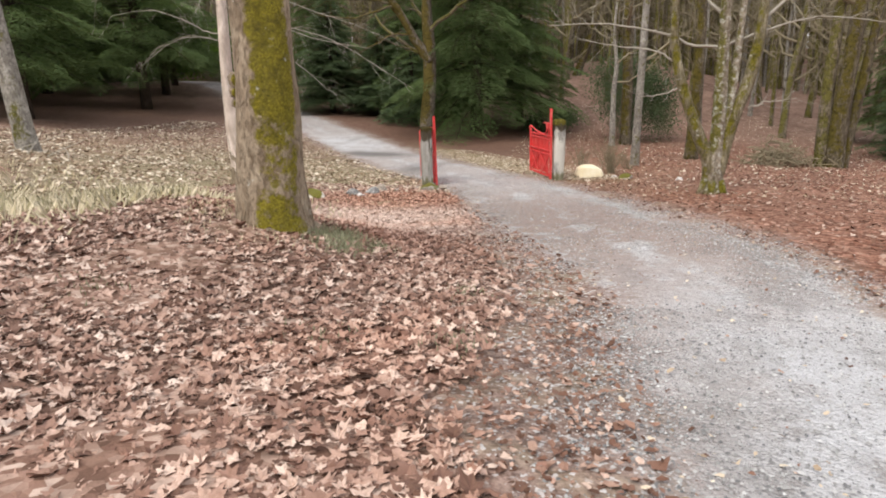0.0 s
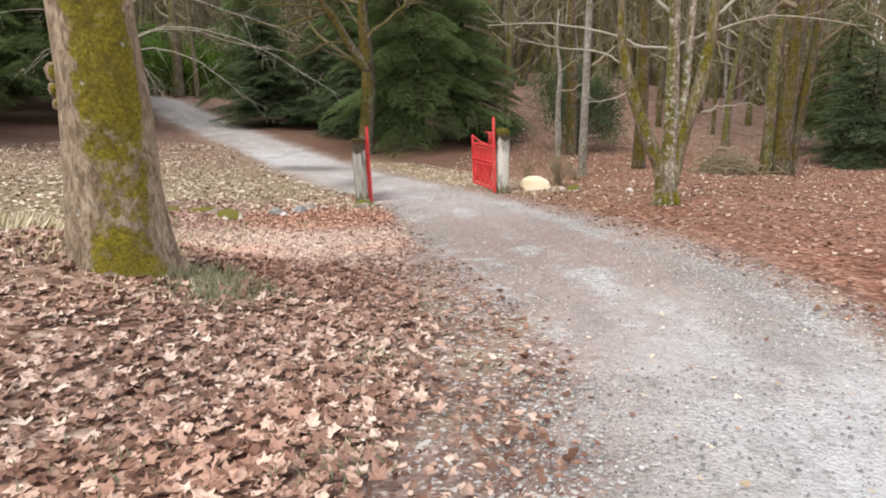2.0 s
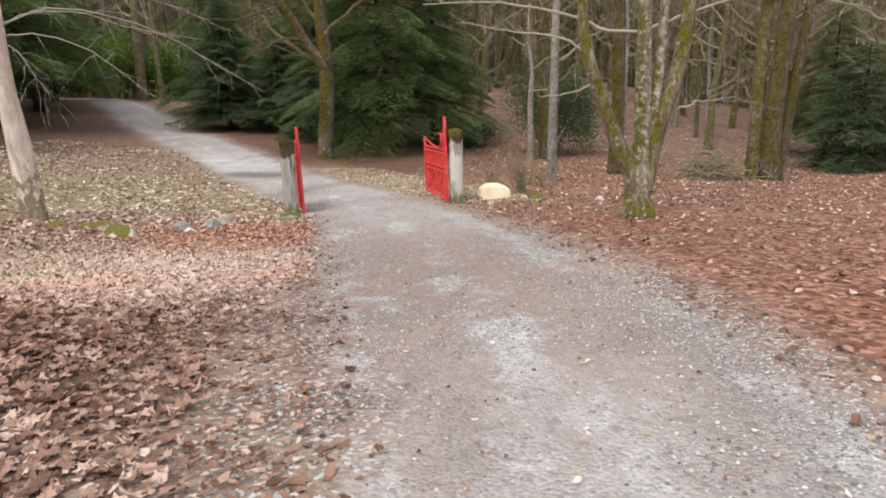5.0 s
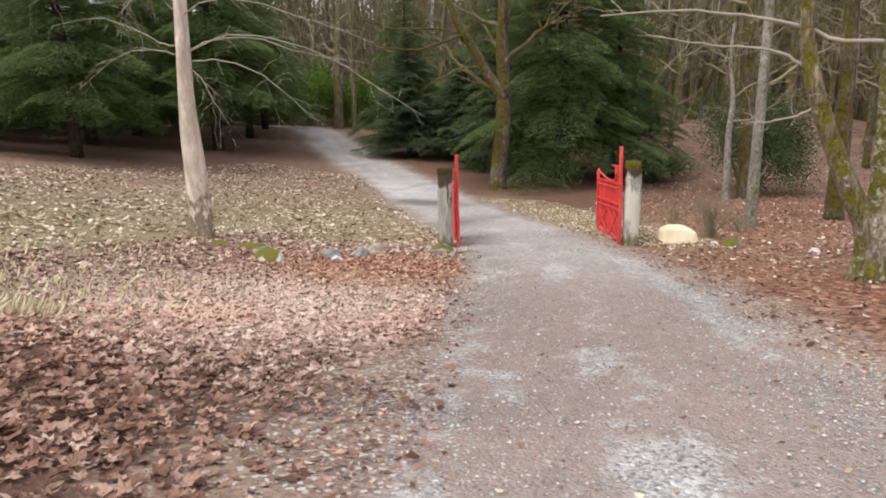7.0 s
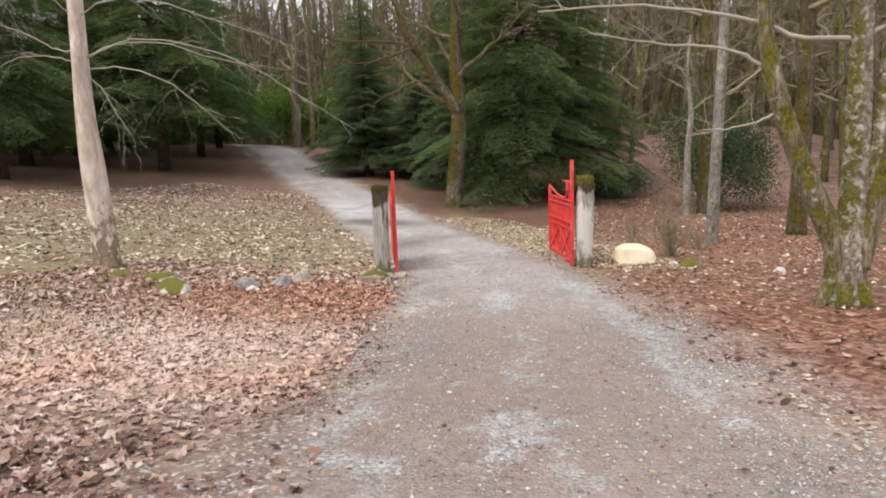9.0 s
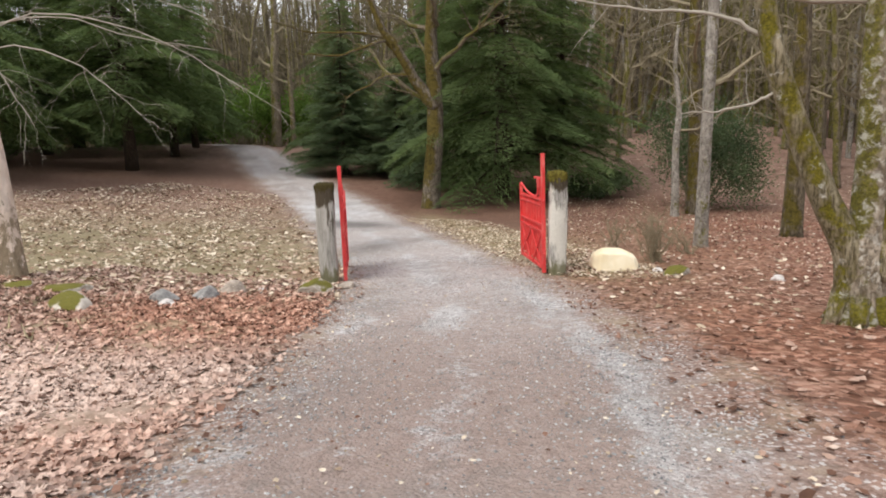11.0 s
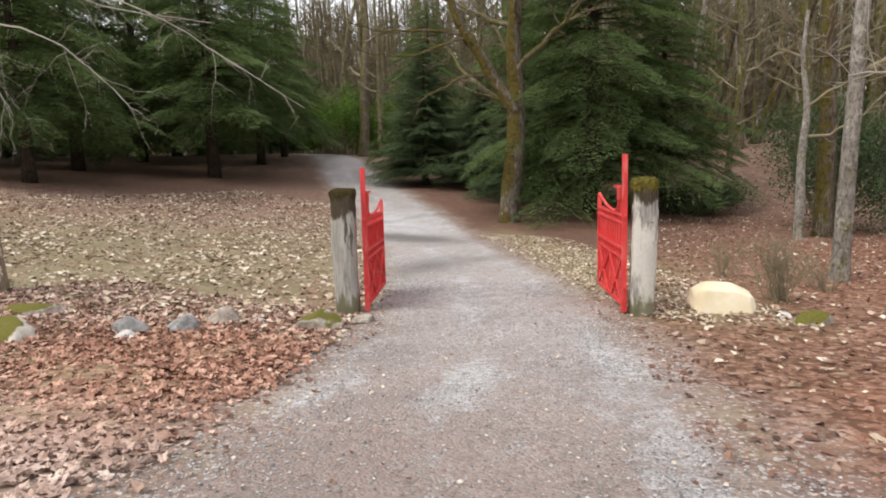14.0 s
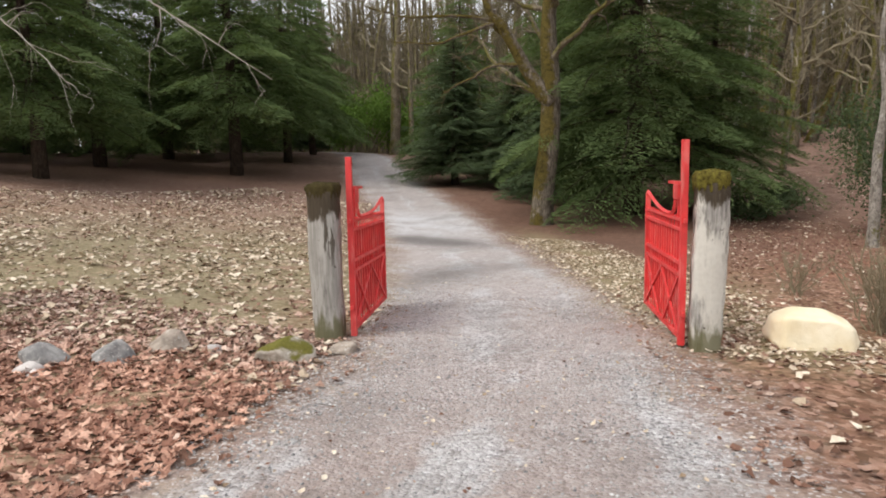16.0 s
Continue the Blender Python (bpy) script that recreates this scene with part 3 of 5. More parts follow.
def build_ground():
    gx = spread(-900, 900, -14, 9, 0.16, 1.09)
    gy = spread(-300, 1200, -1, 25, 0.16, 1.07)
    X, Y = np.meshgrid(gx, gy)
    x, y = X.ravel(), Y.ravel()
    side = drive_side(x, y)
    z = gz(x, y)
    bumps = np.zeros_like(z)
    g = np.random.default_rng(3)
    for f, a in ((0.7, 0.02), (1.6, 0.014), (3.3, 0.01), (7, 0.006)):
        for _ in range(3):
            th = g.uniform(0, 6.28)
            bumps += a * np.sin(f * (x * np.cos(th) + y * np.sin(th)) * 2 + g.uniform(0, 6.28)) * 0.6
    rough_f = np.clip((np.abs(side) - 0.6) / 0.6, 0.25, 1)
    z = z + bumps * rough_f
    turf = 0.6 * soft_blob(x, y, -9, 11, 5, 5) + 1.3 * soft_blob(x, y, -10, 21, 8, 8) + 1.1 * soft_blob(x, y, -7.0, 7.6, 2.6, 1.6) + 0.4 * soft_blob(x, y, -1.6, 22.5, 1.2, 3.5)
    verge = np.exp(-((side - 1.75) / 0.55) ** 2) * np.clip((y - 18.5) / 1.5, 0, 1) * np.clip((33 - y) / 3, 0, 1)
    turf = turf + 1.1 * verge
    duff = 1.1 * soft_blob(x, y, -28, 36, 11, 9) + 1.1 * soft_blob(x, y, -6, 38, 7, 6) + soft_blob(x, y, -16, 45, 8, 5) + 0.9 * soft_blob(x, y, -36, 26, 14, 9) + 0.7 * soft_blob(x, y, -8, 30, 3.5, 5) + 1.0 * soft_blob(x, y, -4.0, 31, 3.6, 5.5)
    duff = duff * (1 - 0.9 * np.clip(verge, 0, 1))
    # First blob paints the sunlit patch beyond the gate; second whitens near gravel.
    sunlit_pale = 1.2 * soft_blob(x, y, -11.6, 31.4, 2.6, 2.4) + 1.15 * soft_blob(x, y, 1.7, 2.6, 1.6, 3.8)
    damp = 1.5 * soft_blob(x, y, -9.3, 28.2, 1.7, 0.75) + 0.8 * soft_blob(x, y, -6.0, 23.4, 0.8, 2.0)
    nx, ny = len(gx), len(gy)
    i = np.arange(ny - 1)[:, None] * nx + np.arange(nx - 1)[None, :]
    quads = np.stack([i, i + 1, i + nx + 1, i + nx], -1).reshape(-1, 4)
    on = np.abs(side[quads]).mean(1) < 1.0
    obs = []
    for name, sel in (("ground", ~on), ("gravel_path", on)):
        used, inv = np.unique(quads[sel], return_inverse=True)
        geo = Geo()
        geo.add(np.stack([x, y, z], 1)[used], None, inv.reshape(-1, 4))
        me = geo.mesh(name, M_GROUND)
        for key, val in (("side", side), ("turf", np.clip(turf, 0, 1)), ("duff", np.clip(duff, 0, 1)), ("sunlit_pale", np.clip(sunlit_pale, 0, 1)), ("damp", np.clip(damp, 0, 1)), ("trod", np.where(side < 0, trampled(x, y, side), 0.0))):
            at = me.attributes.new(key, "FLOAT", "POINT")
            at.data.foreach_set("value", val[used].astype(np.float32))
        obs.append(new(name, me))
    tagged(obs[0], "leaf-strewn woodland ground of brown mould and thin turf", "ground", kind="structure")
    tagged(obs[1], "grey crushed gravel drive with worn brown middle", "path", kind="structure")
    return obs


ground_ob, path_ob = build_ground()


# ---- trees ----
def limb(geo, pts, r0, r1, sides=7, n=None, lump=0.06, seed=0, wander=0.0):
    line = smooth_line(pts, n or max(6, 4 * len(pts)))
    if wander:
        g = np.random.default_rng(seed)
        w = np.cumsum(g.normal(0, wander, line.shape), 0)
        w -= np.linspace(0, 1, len(line))[:, None] * w[-1]
        line = line + w
    s = np.linspace(0, 1, len(line))
    geo.tube(line, r0 * (1 - s) + r1 * s, sides, lump, True, seed)
    return line


def twigs(geo, line, count, length, radius, g, droop=0.0, spread_a=0.9, depth=1, lo=0.15, up=0.25, sides=4):
    """Side shoots along a limb, forking on."""
    m = len(line)
    for _ in range(count):
        i = min(int(g.uniform(lo, 1.0) * (m - 1)), m - 2)
        at = line[i] + (line[i + 1] - line[i]) * g.uniform()
        t = line[i + 1] - line[i]
        t = t / (np.linalg.norm(t) + 1e-9)
        d = t * g.uniform(0.3, 0.9) + g.normal(0, spread_a, 3) * 0.7
        d[2] += up
        d /= np.linalg.norm(d)
        ln = length * g.uniform(0.45, 1.15)
        n = 6
        s = np.linspace(0, 1, n)[:, None]
        bend = g.normal(0, 0.18, 3)
        pts = at + d * ln * s + bend * ln * s ** 2 + np.array([0, 0, -droop * ln]) * s ** 2
        pts[1:] += g.normal(0, 0.025 * ln, (n - 1, 3))
        geo.tube(pts, radius * (1 - 0.8 * s[:, 0]), sides, 0, False)
        if depth > 0:
            twigs(geo, pts, 3 if depth == 1 else 4, ln * 0.5, radius * 0.55, g, droop, spread_a, depth - 1, 0.25, up, 3)


def bare_tree(x, y, name, label, material, trunk_pts, r0, r1, limbs=6, limb_len=3.0, first=0.35, seed=1, flare=1.35, sides=12, twig_mat=None, group="", dense=10, up=0.5, lump=0.07):
    """A leafless tree: flared trunk, limbs and a crown of twigs."""
    g = np.random.default_rng(seed)
    root = thing(name, x, y, label, "tree", group)
    geo = Geo()
    line = smooth_line(trunk_pts, 26)
    hgt = line[:, 2] - line[0, 2]
    s = np.linspace(0, 1, len(line))
    rad = (r0 * (1 - s) + r1 * s) * (1 + (flare - 1) * np.exp(-hgt / 0.35))
    geo.tube(line, rad, sides, lump, True, seed)
    for j in range(5):
        a = j * 1.26 + g.uniform(0, 0.7)
        d = np.array([np.cos(a), np.sin(a), 0])
        geo.tube([line[0] + d * r0 * 0.4 + (0, 0, 0.45 * r0 + 0.1), line[0] + d * r0 * 1.15 + (0, 0, 0.08), line[0] + d * r0 * 1.8 + (0, 0, -0.1)], [r0 * 0.42, r0 * 0.33, r0 * 0.12], 7, 0.05, True, j)
    part("trunk", geo, material, root)
    crown = Geo()
    for j in range(limbs):
        f = first + (1 - first) * (j + g.uniform(0, 0.8)) / max(limbs, 1)
        i = min(int(f * (len(line) - 1)), len(line) - 1)
        a = g.uniform(0, 6.28)
        ln = limb_len * g.uniform(0.6, 1.2) * (1.25 - 0.6 * f)
        d = np.array([np.cos(a), np.sin(a), 0.0])
        pts = [line[i], line[i] + d * ln * 0.35 + (0, 0, ln * up * 0.3), line[i] + d * ln * 0.7 + (0, 0, ln * up * 0.75), line[i] + d * ln + (0, 0, ln * up * 1.2)]
        r = max(rad[i] * 0.45, 0.02)
        ml = limb(crown, pts, r, r * 0.2, 6, 9, 0.04, j + seed, 0.03 * ln)
        twigs(crown, ml, dense, ln * 0.45, r * 0.32, g, 0.0, 0.8, 1)
    if limbs:
        part("crown", crown, twig_mat or M_TWIG, root, "bare twiggy crown")
    return root


def conifer_meshes(height, radius, base, seed, boughs, size=0.2, droop=0.42, tip=0.9):
    """Trunk and layered boughs of a conifer with flat feathery sprays."""
    g = np.random.default_rng(seed)
    tr = Geo()
    z = np.linspace(-0.2, height, 14)
    wob = np.cumsum(g.normal(0, 0.02, (14, 2)), 0)
    tr.tube(np.c_[wob, z], np.linspace(0.028 * height ** 0.85 + 0.06, 0.02, 14), 10, 0.06, True, seed)
    fo = Geo()
    up0 = np.array([0, 0, 1.0])
    for j in range(boughs):
        f = (j + g.uniform()) / boughs
        h = base + (height - base) * f ** 1.15
        rel = (h - base) / (height - base)
        ln = radius * (1 - rel) ** tip * g.uniform(0.45, 1.25) + 0.25
        a = j * 2.4 + g.uniform(-0.5, 0.5)
        out = np.array([np.cos(a), np.sin(a), 0.0])
        rise = g.uniform(-0.05, 0.25)
        n = max(6, int(ln / (size * 0.72)))
        s = np.linspace(0, 1, n)[:, None]
        line = up0 * h + out * ln * s + up0 * (rise * ln * s - droop * g.uniform(0.7, 1.2) * ln * s ** 2)
        line[1:] += np.cumsum(g.normal(0, 0.012, (n - 1, 3)), 0)
        tr.tube(line, np.linspace(0.012 + 0.006 * ln, 0.004, n), 4, 0, False)
        perp = np.array([-out[1], out[0], 0.0])
        i = np.arange(max(1, n // 6), n)
        w = (ln * 0.36 * np.sin(np.pi * np.clip(0.18 + 0.82 * s[i, 0], 0, 1)) ** 0.8 + 0.14) * g.uniform(0.6, 1.1, len(i))
        most = int(w.max() / (size * 0.5)) + 1
        I, C, S = np.meshgrid(np.arange(len(i)), np.arange(most), np.array([-1.0, 1.0]), indexing="ij")
        I, C, S = I.ravel(), C.ravel(), S.ravel()
        reach = C * size * 0.5
        ok = reach < w[I]
        I, reach, S = I[ok], reach[ok], S[ok]
        m = len(I)
        d = perp * (S * 0.85)[:, None] + out * g.uniform(0.45, 0.75, (len(i), 1))[I] + up0 * (-0.12 - 0.5 * (reach / (ln * 0.4 + 0.2)))[:, None]
        d /= np.linalg.norm(d, axis=1)[:, None]
        at = line[i][I] + d * reach[:, None] + g.normal(0, 0.025, (m, 3))
        e = d + out * 0.25 + g.normal(0, 0.22, (m, 3)) - up0 * 0.12
        e /= np.linalg.norm(e, axis=1)[:, None]
        q = np.cross(e, up0 + out * 0.25 + g.normal(0, 0.3, (m, 3)))
        q /= np.linalg.norm(q, axis=1)[:, None] + 1e-9
        fo.cards(at, e, q, size * g.uniform(0.7, 1.5, m), size * g.uniform(0.1, 0.2, m), 0.25)
    return tr, fo


def conifer(x, y, kind, label, turn, scale, group=""):
    """A conifer built from one of the shared mesh sets."""
    root = thing("conifer", x, y, label, "conifer", group)
    root.matrix_world = pose(x, y, gz(x, y), 0, 0, turn) @ Matrix.Diagonal((scale, scale, scale, 1))
    for nm, me in zip(("trunk", "foliage"), CONIFERS[kind]):
        ob = new(nm, me)
        ob.parent = root
    return root


CONIFERS = {}
for kind, args, nm in (("tall", (17, 5.6, 3.2, 11, 175, 0.18, 0.42, 0.62), M_NEEDLE), ("broad", (15, 5.2, 2.8, 12, 160, 0.18, 0.42, 0.65), M_NEEDLE), ("full", (19, 5.4, 1.6, 13, 170), M_NEEDLE), ("near", (19, 5.5, 1.5, 23, 230, 0.15, 0.4, 0.5), M_NEEDLE), ("cone", (7.9, 3.0, 0.7, 14, 270, 0.15, 0.16, 0.72), M_NEEDLE_BLUE), ("bush", (4.8, 2.1, 0.35, 15, 130, 0.17, 0.28, 0.42), M_NEEDLE_BLUE)):
    a, b = conifer_meshes(*args)
    CONIFERS[kind] = (a.mesh("conifer_trunk", M_DARK), b.mesh("conifer_foliage", nm))

for x, y, kind, turn, sc, label in (
    (-27.3, 37.2, "tall", 20, 1.0, "dark green hemlock with drooping boughs above bare ground"),
    (-33.0, 33.0, "tall", 140, 1.0, "dark green hemlock with drooping boughs above bare ground"),
    (-25.5, 26.0, "broad", 77, 0.85, "dark green hemlock with low drooping boughs"),
    (-39.0, 29.0, "broad", 230, 1.05, "tall dark green hemlock at the clearing's edge"),
    (-38.0, 41.0, "full", 300, 1.0, "tall dense dark green hemlock"),
    (-31.5, 45.5, "broad", 10, 0.95, "dark green hemlock beside the drive's far end"),
    (-46.0, 36.0, "full", 80, 1.1, "tall dense dark green hemlock"),
    (-43.0, 48.0, "full", 190, 1.1, "tall dense dark green hemlock"),
    (-35.0, 52.0, "tall", 250, 0.8, "dark green hemlock beside the drive's far end"),
    (-33.0, 22.0, "full", 33, 0.95, "tall dense dark green hemlock"),
    (-52.0, 44.0, "full", 15, 1.15, "tall dense dark green hemlock"),
    (-49.0, 56.0, "tall", 45, 1.1, "tall dense dark green hemlock"),
    (-46.0, 26.0, "full", 145, 1.1, "tall dense dark green hemlock"),
    (-55.0, 33.0, "full", 275, 1.2, "tall dense dark green hemlock"),
    (-42.0, 19.0, "broad", 75, 1.1, "tall dense dark green hemlock"),
    (-20.5, 50.5, "tall", 15, 0.7, "dark hemlock behind the conical fir"),
    (-11.0, 48.0, "full", 215, 0.8, "dark hemlock among bare trees"),
    # Nine bushes added only to darken the pale strip showing under the hemlocks.
    (-50, 39, "bush", 10, 1.3, "added dark evergreen bush covering the pale gap under hemlocks"),
    (-47, 46.5, "bush", 80, 1.3, "added dark evergreen bush covering the pale gap under hemlocks"),
    (-56, 49, "bush", 150, 1.3, "added dark evergreen bush covering the pale gap under hemlocks"),
    (-44, 53.5, "bush", 220, 1.3, "added dark evergreen bush covering the pale gap under hemlocks"),
    (-52, 29, "bush", 290, 1.3, "added dark evergreen bush covering the pale gap under hemlocks"),
    (-58, 38, "bush", 30, 1.3, "added dark evergreen bush covering the pale gap under hemlocks"),
    (-41, 57, "bush", 100, 1.3, "added dark evergreen bush covering the pale gap under hemlocks"),
    (-48, 22, "bush", 170, 1.3, "added dark evergreen bush covering the pale gap under hemlocks"),
    (-61, 45, "bush", 60, 1.3, "added dark evergreen bush covering the pale gap under hemlocks"),
    (-5.9, 37.6, "near", 120, 0.95, "tall dark hemlock with boughs sweeping to the ground"),
    (-3.8, 42.5, "broad", 200, 0.75, "dark green hemlock standing among bare trees"),
    (-17.0, 43.4, "cone", 0, 1.0, "dense conical dark fir beside the drive"),
    (-13.6, 43.5, "cone", 120, 0.8, "small dense dark fir beside the drive"),
    (-10.5, 41.0, "bush", 60, 1.2, "low dark evergreen under bare trees"),
    (-11.8, 45.5, "tall", 75, 0.72, "dark green hemlock behind the mossy tree"),
    (17.5, 40.0, "broad", 100, 0.55, "small green conifer among bare trees"),
    (22.0, 38.0, "bush", 20, 1.5, "dark evergreen bush among bare trees"),
    (15.8, 33.5, "bush", 140, 1.1, "dark evergreen bush behind thick mossy trunks"),
):
    conifer(x, y, kind, label, turn, sc)


def local_line(x, y, pts, dz=0.0):
    z0 = gz(x, y)
    return [(a - x, b - y, c - z0 + dz) for a, b, c in pts]


# big mossy maple beside the drive
mx, my = -3.22, 6.15
maple = bare_tree(mx, my, "maple_tree", "thick grey maple trunk with a bright moss stripe", M_MAPLE, local_line(mx, my, [(-3.2, 6.15, 0.62), (-3.17, 6.15, 1.2), (-3.12, 6.16, 2.0), (-3.09, 6.17, 3.1), (-3.1, 6.2, 5.0), (-3.0, 6.3, 8.5), (-3.1, 6.2, 13)]), 0.385, 0.2, 7, 4.5, 0.5, 5, 1.18, 22)
geo = Geo()
for a, b, c, r in ((-0.16, -0.12, 1.5, 0.07), (-0.17, -0.13, 1.38, 0.05), (-0.17, -0.12, 1.27, 0.045)):
    u = np.linspace(-1, 1, 9)
    geo.tube(np.c_[a - 0.03 * u, b - 0.02 * u, c + u * r * 1.2], r * np.sqrt(np.clip(1.02 - u * u, 0, 1)), 12, 0.12, True, int(c * 50))
part("burl", geo, M_MAPLE, maple, "knotted bark burl")


# pale tree with peeling bark and long drooping bare branches
tx, ty = -9.07, 15.81
peel = bare_tree(tx, ty, "bare_tree", "slender pale tree with peeling bark and drooping branches", M_PEEL, local_line(tx, ty, [(-9.04, 15.81, -0.75), (-9.03, 15.81, 0.3), (-9.05, 15.81, 1.4), (-9.08, 15.81, 2.4), (-9.02, 15.81, 4.2), (-9.0, 15.9, 7), (-9.1, 15.8, 11)]), 0.245, 0.07, 3, 1.8, 0.72, 8, 1.12, 20, M_PALE_TWIG, lump=0.12)
geo = Geo()
g = np.random.default_rng(21)
for pts in ([(-8.98, 15.84, 3.22), (-8.28, 16.09, 3.54), (-7.61, 16.33, 3.52), (-6.87, 16.6, 3.32), (-6.13, 16.87, 3.02), (-5.49, 17.09, 2.55), (-4.46, 17.46, 1.85)],
            [(-8.98, 15.84, 3.25), (-8.48, 16.02, 3.47), (-7.62, 16.33, 3.47), (-6.6, 16.7, 3.16), (-5.51, 17.09, 2.95)],
            [(-8.95, 15.87, 3.07), (-8.33, 16.08, 3.08), (-7.59, 16.34, 2.78), (-7.19, 16.48, 2.46), (-6.66, 16.67, 1.89)],
            [(-9.1, 15.8, 3.38), (-9.48, 15.66, 3.46), (-9.88, 15.52, 3.7), (-10.6, 15.3, 4.0), (-11.6, 15.0, 3.9)],
            [(-9.1, 15.8, 3.2), (-9.5, 15.5, 3.3), (-10.2, 15.2, 3.2), (-11.0, 14.9, 2.6)],
            [(-9.05, 15.8, 3.9), (-8.4, 15.9, 4.2), (-7.4, 16.1, 4.1), (-6.2, 16.4, 3.7), (-5.2, 16.6, 3.3)],
            [(-9.05, 15.8, 4.2), (-9.6, 15.3, 4.6), (-10.6, 14.9, 4.7), (-11.8, 14.6, 4.2)],
            [(-9.0, 15.8, 3.0), (-8.75, 15.9, 2.75), (-8.55, 16.0, 2.3), (-8.4, 16.1, 1.9)],
            [(-9.05, 15.75, 4.0), (-9.0, 15.2, 4.3), (-8.8, 14.6, 4.2), (-8.7, 14.0, 3.7)]):
    geo = Geo()
    ln = limb(geo, local_line(tx, ty, pts), 0.0145, 0.004, 6, 16, 0.03, 4, 0.014)
    twigs(geo, ln, 11, 0.75, 0.0045, g, 0.35, 0.6, 1, 0.2, 0.05)
    part("branch", geo, M_PALE_TWIG, peel, "long pale drooping bare branch")


# several-stemmed patchy pale tree by the drive
bx, by = 3.2, 16.2
birch = thing("multi_stem_tree", bx, by, "pale lichen-spotted tree with four mossy stems", "tree")
specs = [
    ("stem", M_PATCHY, [(3.2, 16.2, -0.95), (3.2, 16.2, -0.5), (3.22, 16.2, 0.12), (3.23, 16.2, 1.03), (3.2, 16.2, 2.1), (3.18, 16.2, 3.2), (3.1, 16.3, 6), (3.2, 16.2, 10)], 0.225, 0.07, ""),
    ("stem", M_STEM, [(3.12, 16.2, -0.8), (3.08, 16.18, 0.03), (2.8, 16.14, 0.65), (2.52, 16.1, 1.35), (2.27, 16.06, 2.03), (2.14, 16.04, 2.6), (2.07, 16.03, 3.24), (2.0, 15.9, 6.5)], 0.175, 0.075, "mossy leaning stem"),
    ("stem", M_PATCHY, [(3.3, 16.22, 0.1), (3.37, 16.22, 0.83), (3.46, 16.24, 1.61), (3.51, 16.25, 2.46), (3.53, 16.25, 3.19), (3.7, 16.4, 7)], 0.125, 0.06, "pale lichen-spotted stem"),
    ("stem", M_STEM, [(3.28, 16.22, -0.2), (3.37, 16.23, 0.32), (3.53, 16.25, 1.02), (3.78, 16.29, 1.79), (3.92, 16.31, 2.54), (3.97, 16.32, 3.18), (4.2, 16.5, 7)], 0.185, 0.1, "bright mossy leaning stem"),
]
for nm, mt, pts, r0, r1, lb in specs:
    geo = Geo()
    line = smooth_line(local_line(bx, by, pts), 30)
    s = np.linspace(0, 1, 30)
    rad = r0 * (1 - s) + r1 * s
    if nm == "stem" and not lb:
        rad = rad * (1 + 0.42 * np.exp(-np.clip(line[:, 2] + 0.1, 0, 9) / 0.5))
    geo.tube(line, rad, 16, 0.08, True, 9)
    part(nm, geo, mt, birch, lb)
geo = Geo()
for j in range(6):
    a = j * 1.05 + 0.3
    d = np.array([np.cos(a), np.sin(a), 0])
    geo.tube([d * 0.17 + (0, 0, 0.3), d * 0.27 + (0, 0, 0.05), d * 0.4 + (0, 0, -0.12)], [0.11, 0.09, 0.04], 10, 0.12, True, j)
part("root_flare", geo, M_STEM, birch, "mossy root flare")
geo = Geo()
for pts, r in (([(3.14, 16.19, 2.71), (2.51, 16.1, 2.77), (1.93, 16.01, 3.02), (1.36, 15.92, 3.17), (0.7, 15.82, 3.27), (0.03, 15.72, 3.27), (-0.72, 15.6, 3.26)], 0.035),
               ([(2.2, 16.05, 2.27), (1.95, 16.01, 2.53), (1.56, 15.95, 2.71), (0.98, 15.86, 2.78), (0.41, 15.78, 2.84), (-0.07, 15.7, 2.95)], 0.026),
               ([(3.25, 16.2, 2.75), (3.74, 16.28, 2.95), (4.66, 16.43, 3.21), (5.48, 16.56, 3.27), (7.28, 16.85, 2.99)], 0.032),
               ([(3.85, 16.3, 1.34), (4.1, 16.34, 1.4), (4.24, 16.36, 1.47), (4.54, 16.4, 1.44), (4.9, 16.4, 1.5)], 0.024),
               ([(2.3, 16.06, 1.9), (2.0, 15.9, 1.75), (1.6, 15.8, 1.65), (1.3, 15.7, 1.62)], 0.02),
               ([(3.2, 16.2, 3.3), (2.6, 16.4, 3.9), (1.8, 16.6, 4.2), (0.8, 16.9, 4.3)], 0.04),
               ([(3.9, 16.3, 3.2), (4.6, 16.5, 3.8), (5.5, 16.8, 4.2), (6.6, 17.0, 4.2)], 0.04)):
    geo = Geo()
    ln = limb(geo, local_line(bx, by, pts), r, r * 0.25, 7, 20, 0.05, 6, 0.015)
    twigs(geo, ln, 9, 0.8, r * 0.2, g, 0.05, 0.7, 1, 0.25, 0.15)
    part("branch", geo, M_PALE_TWIG, birch, "long pale bare branch")
geo = Geo()
crown_line = smooth_line(local_line(bx, by, [(3.18, 16.2, 3.2), (3.1, 16.3, 6), (3.2, 16.2, 10)]), 10)
twigs(geo, crown_line, 20, 2.4, 0.03, g, 0.0, 0.8, 1)
part("crown", geo, M_TWIG, birch, "bare twiggy crown")

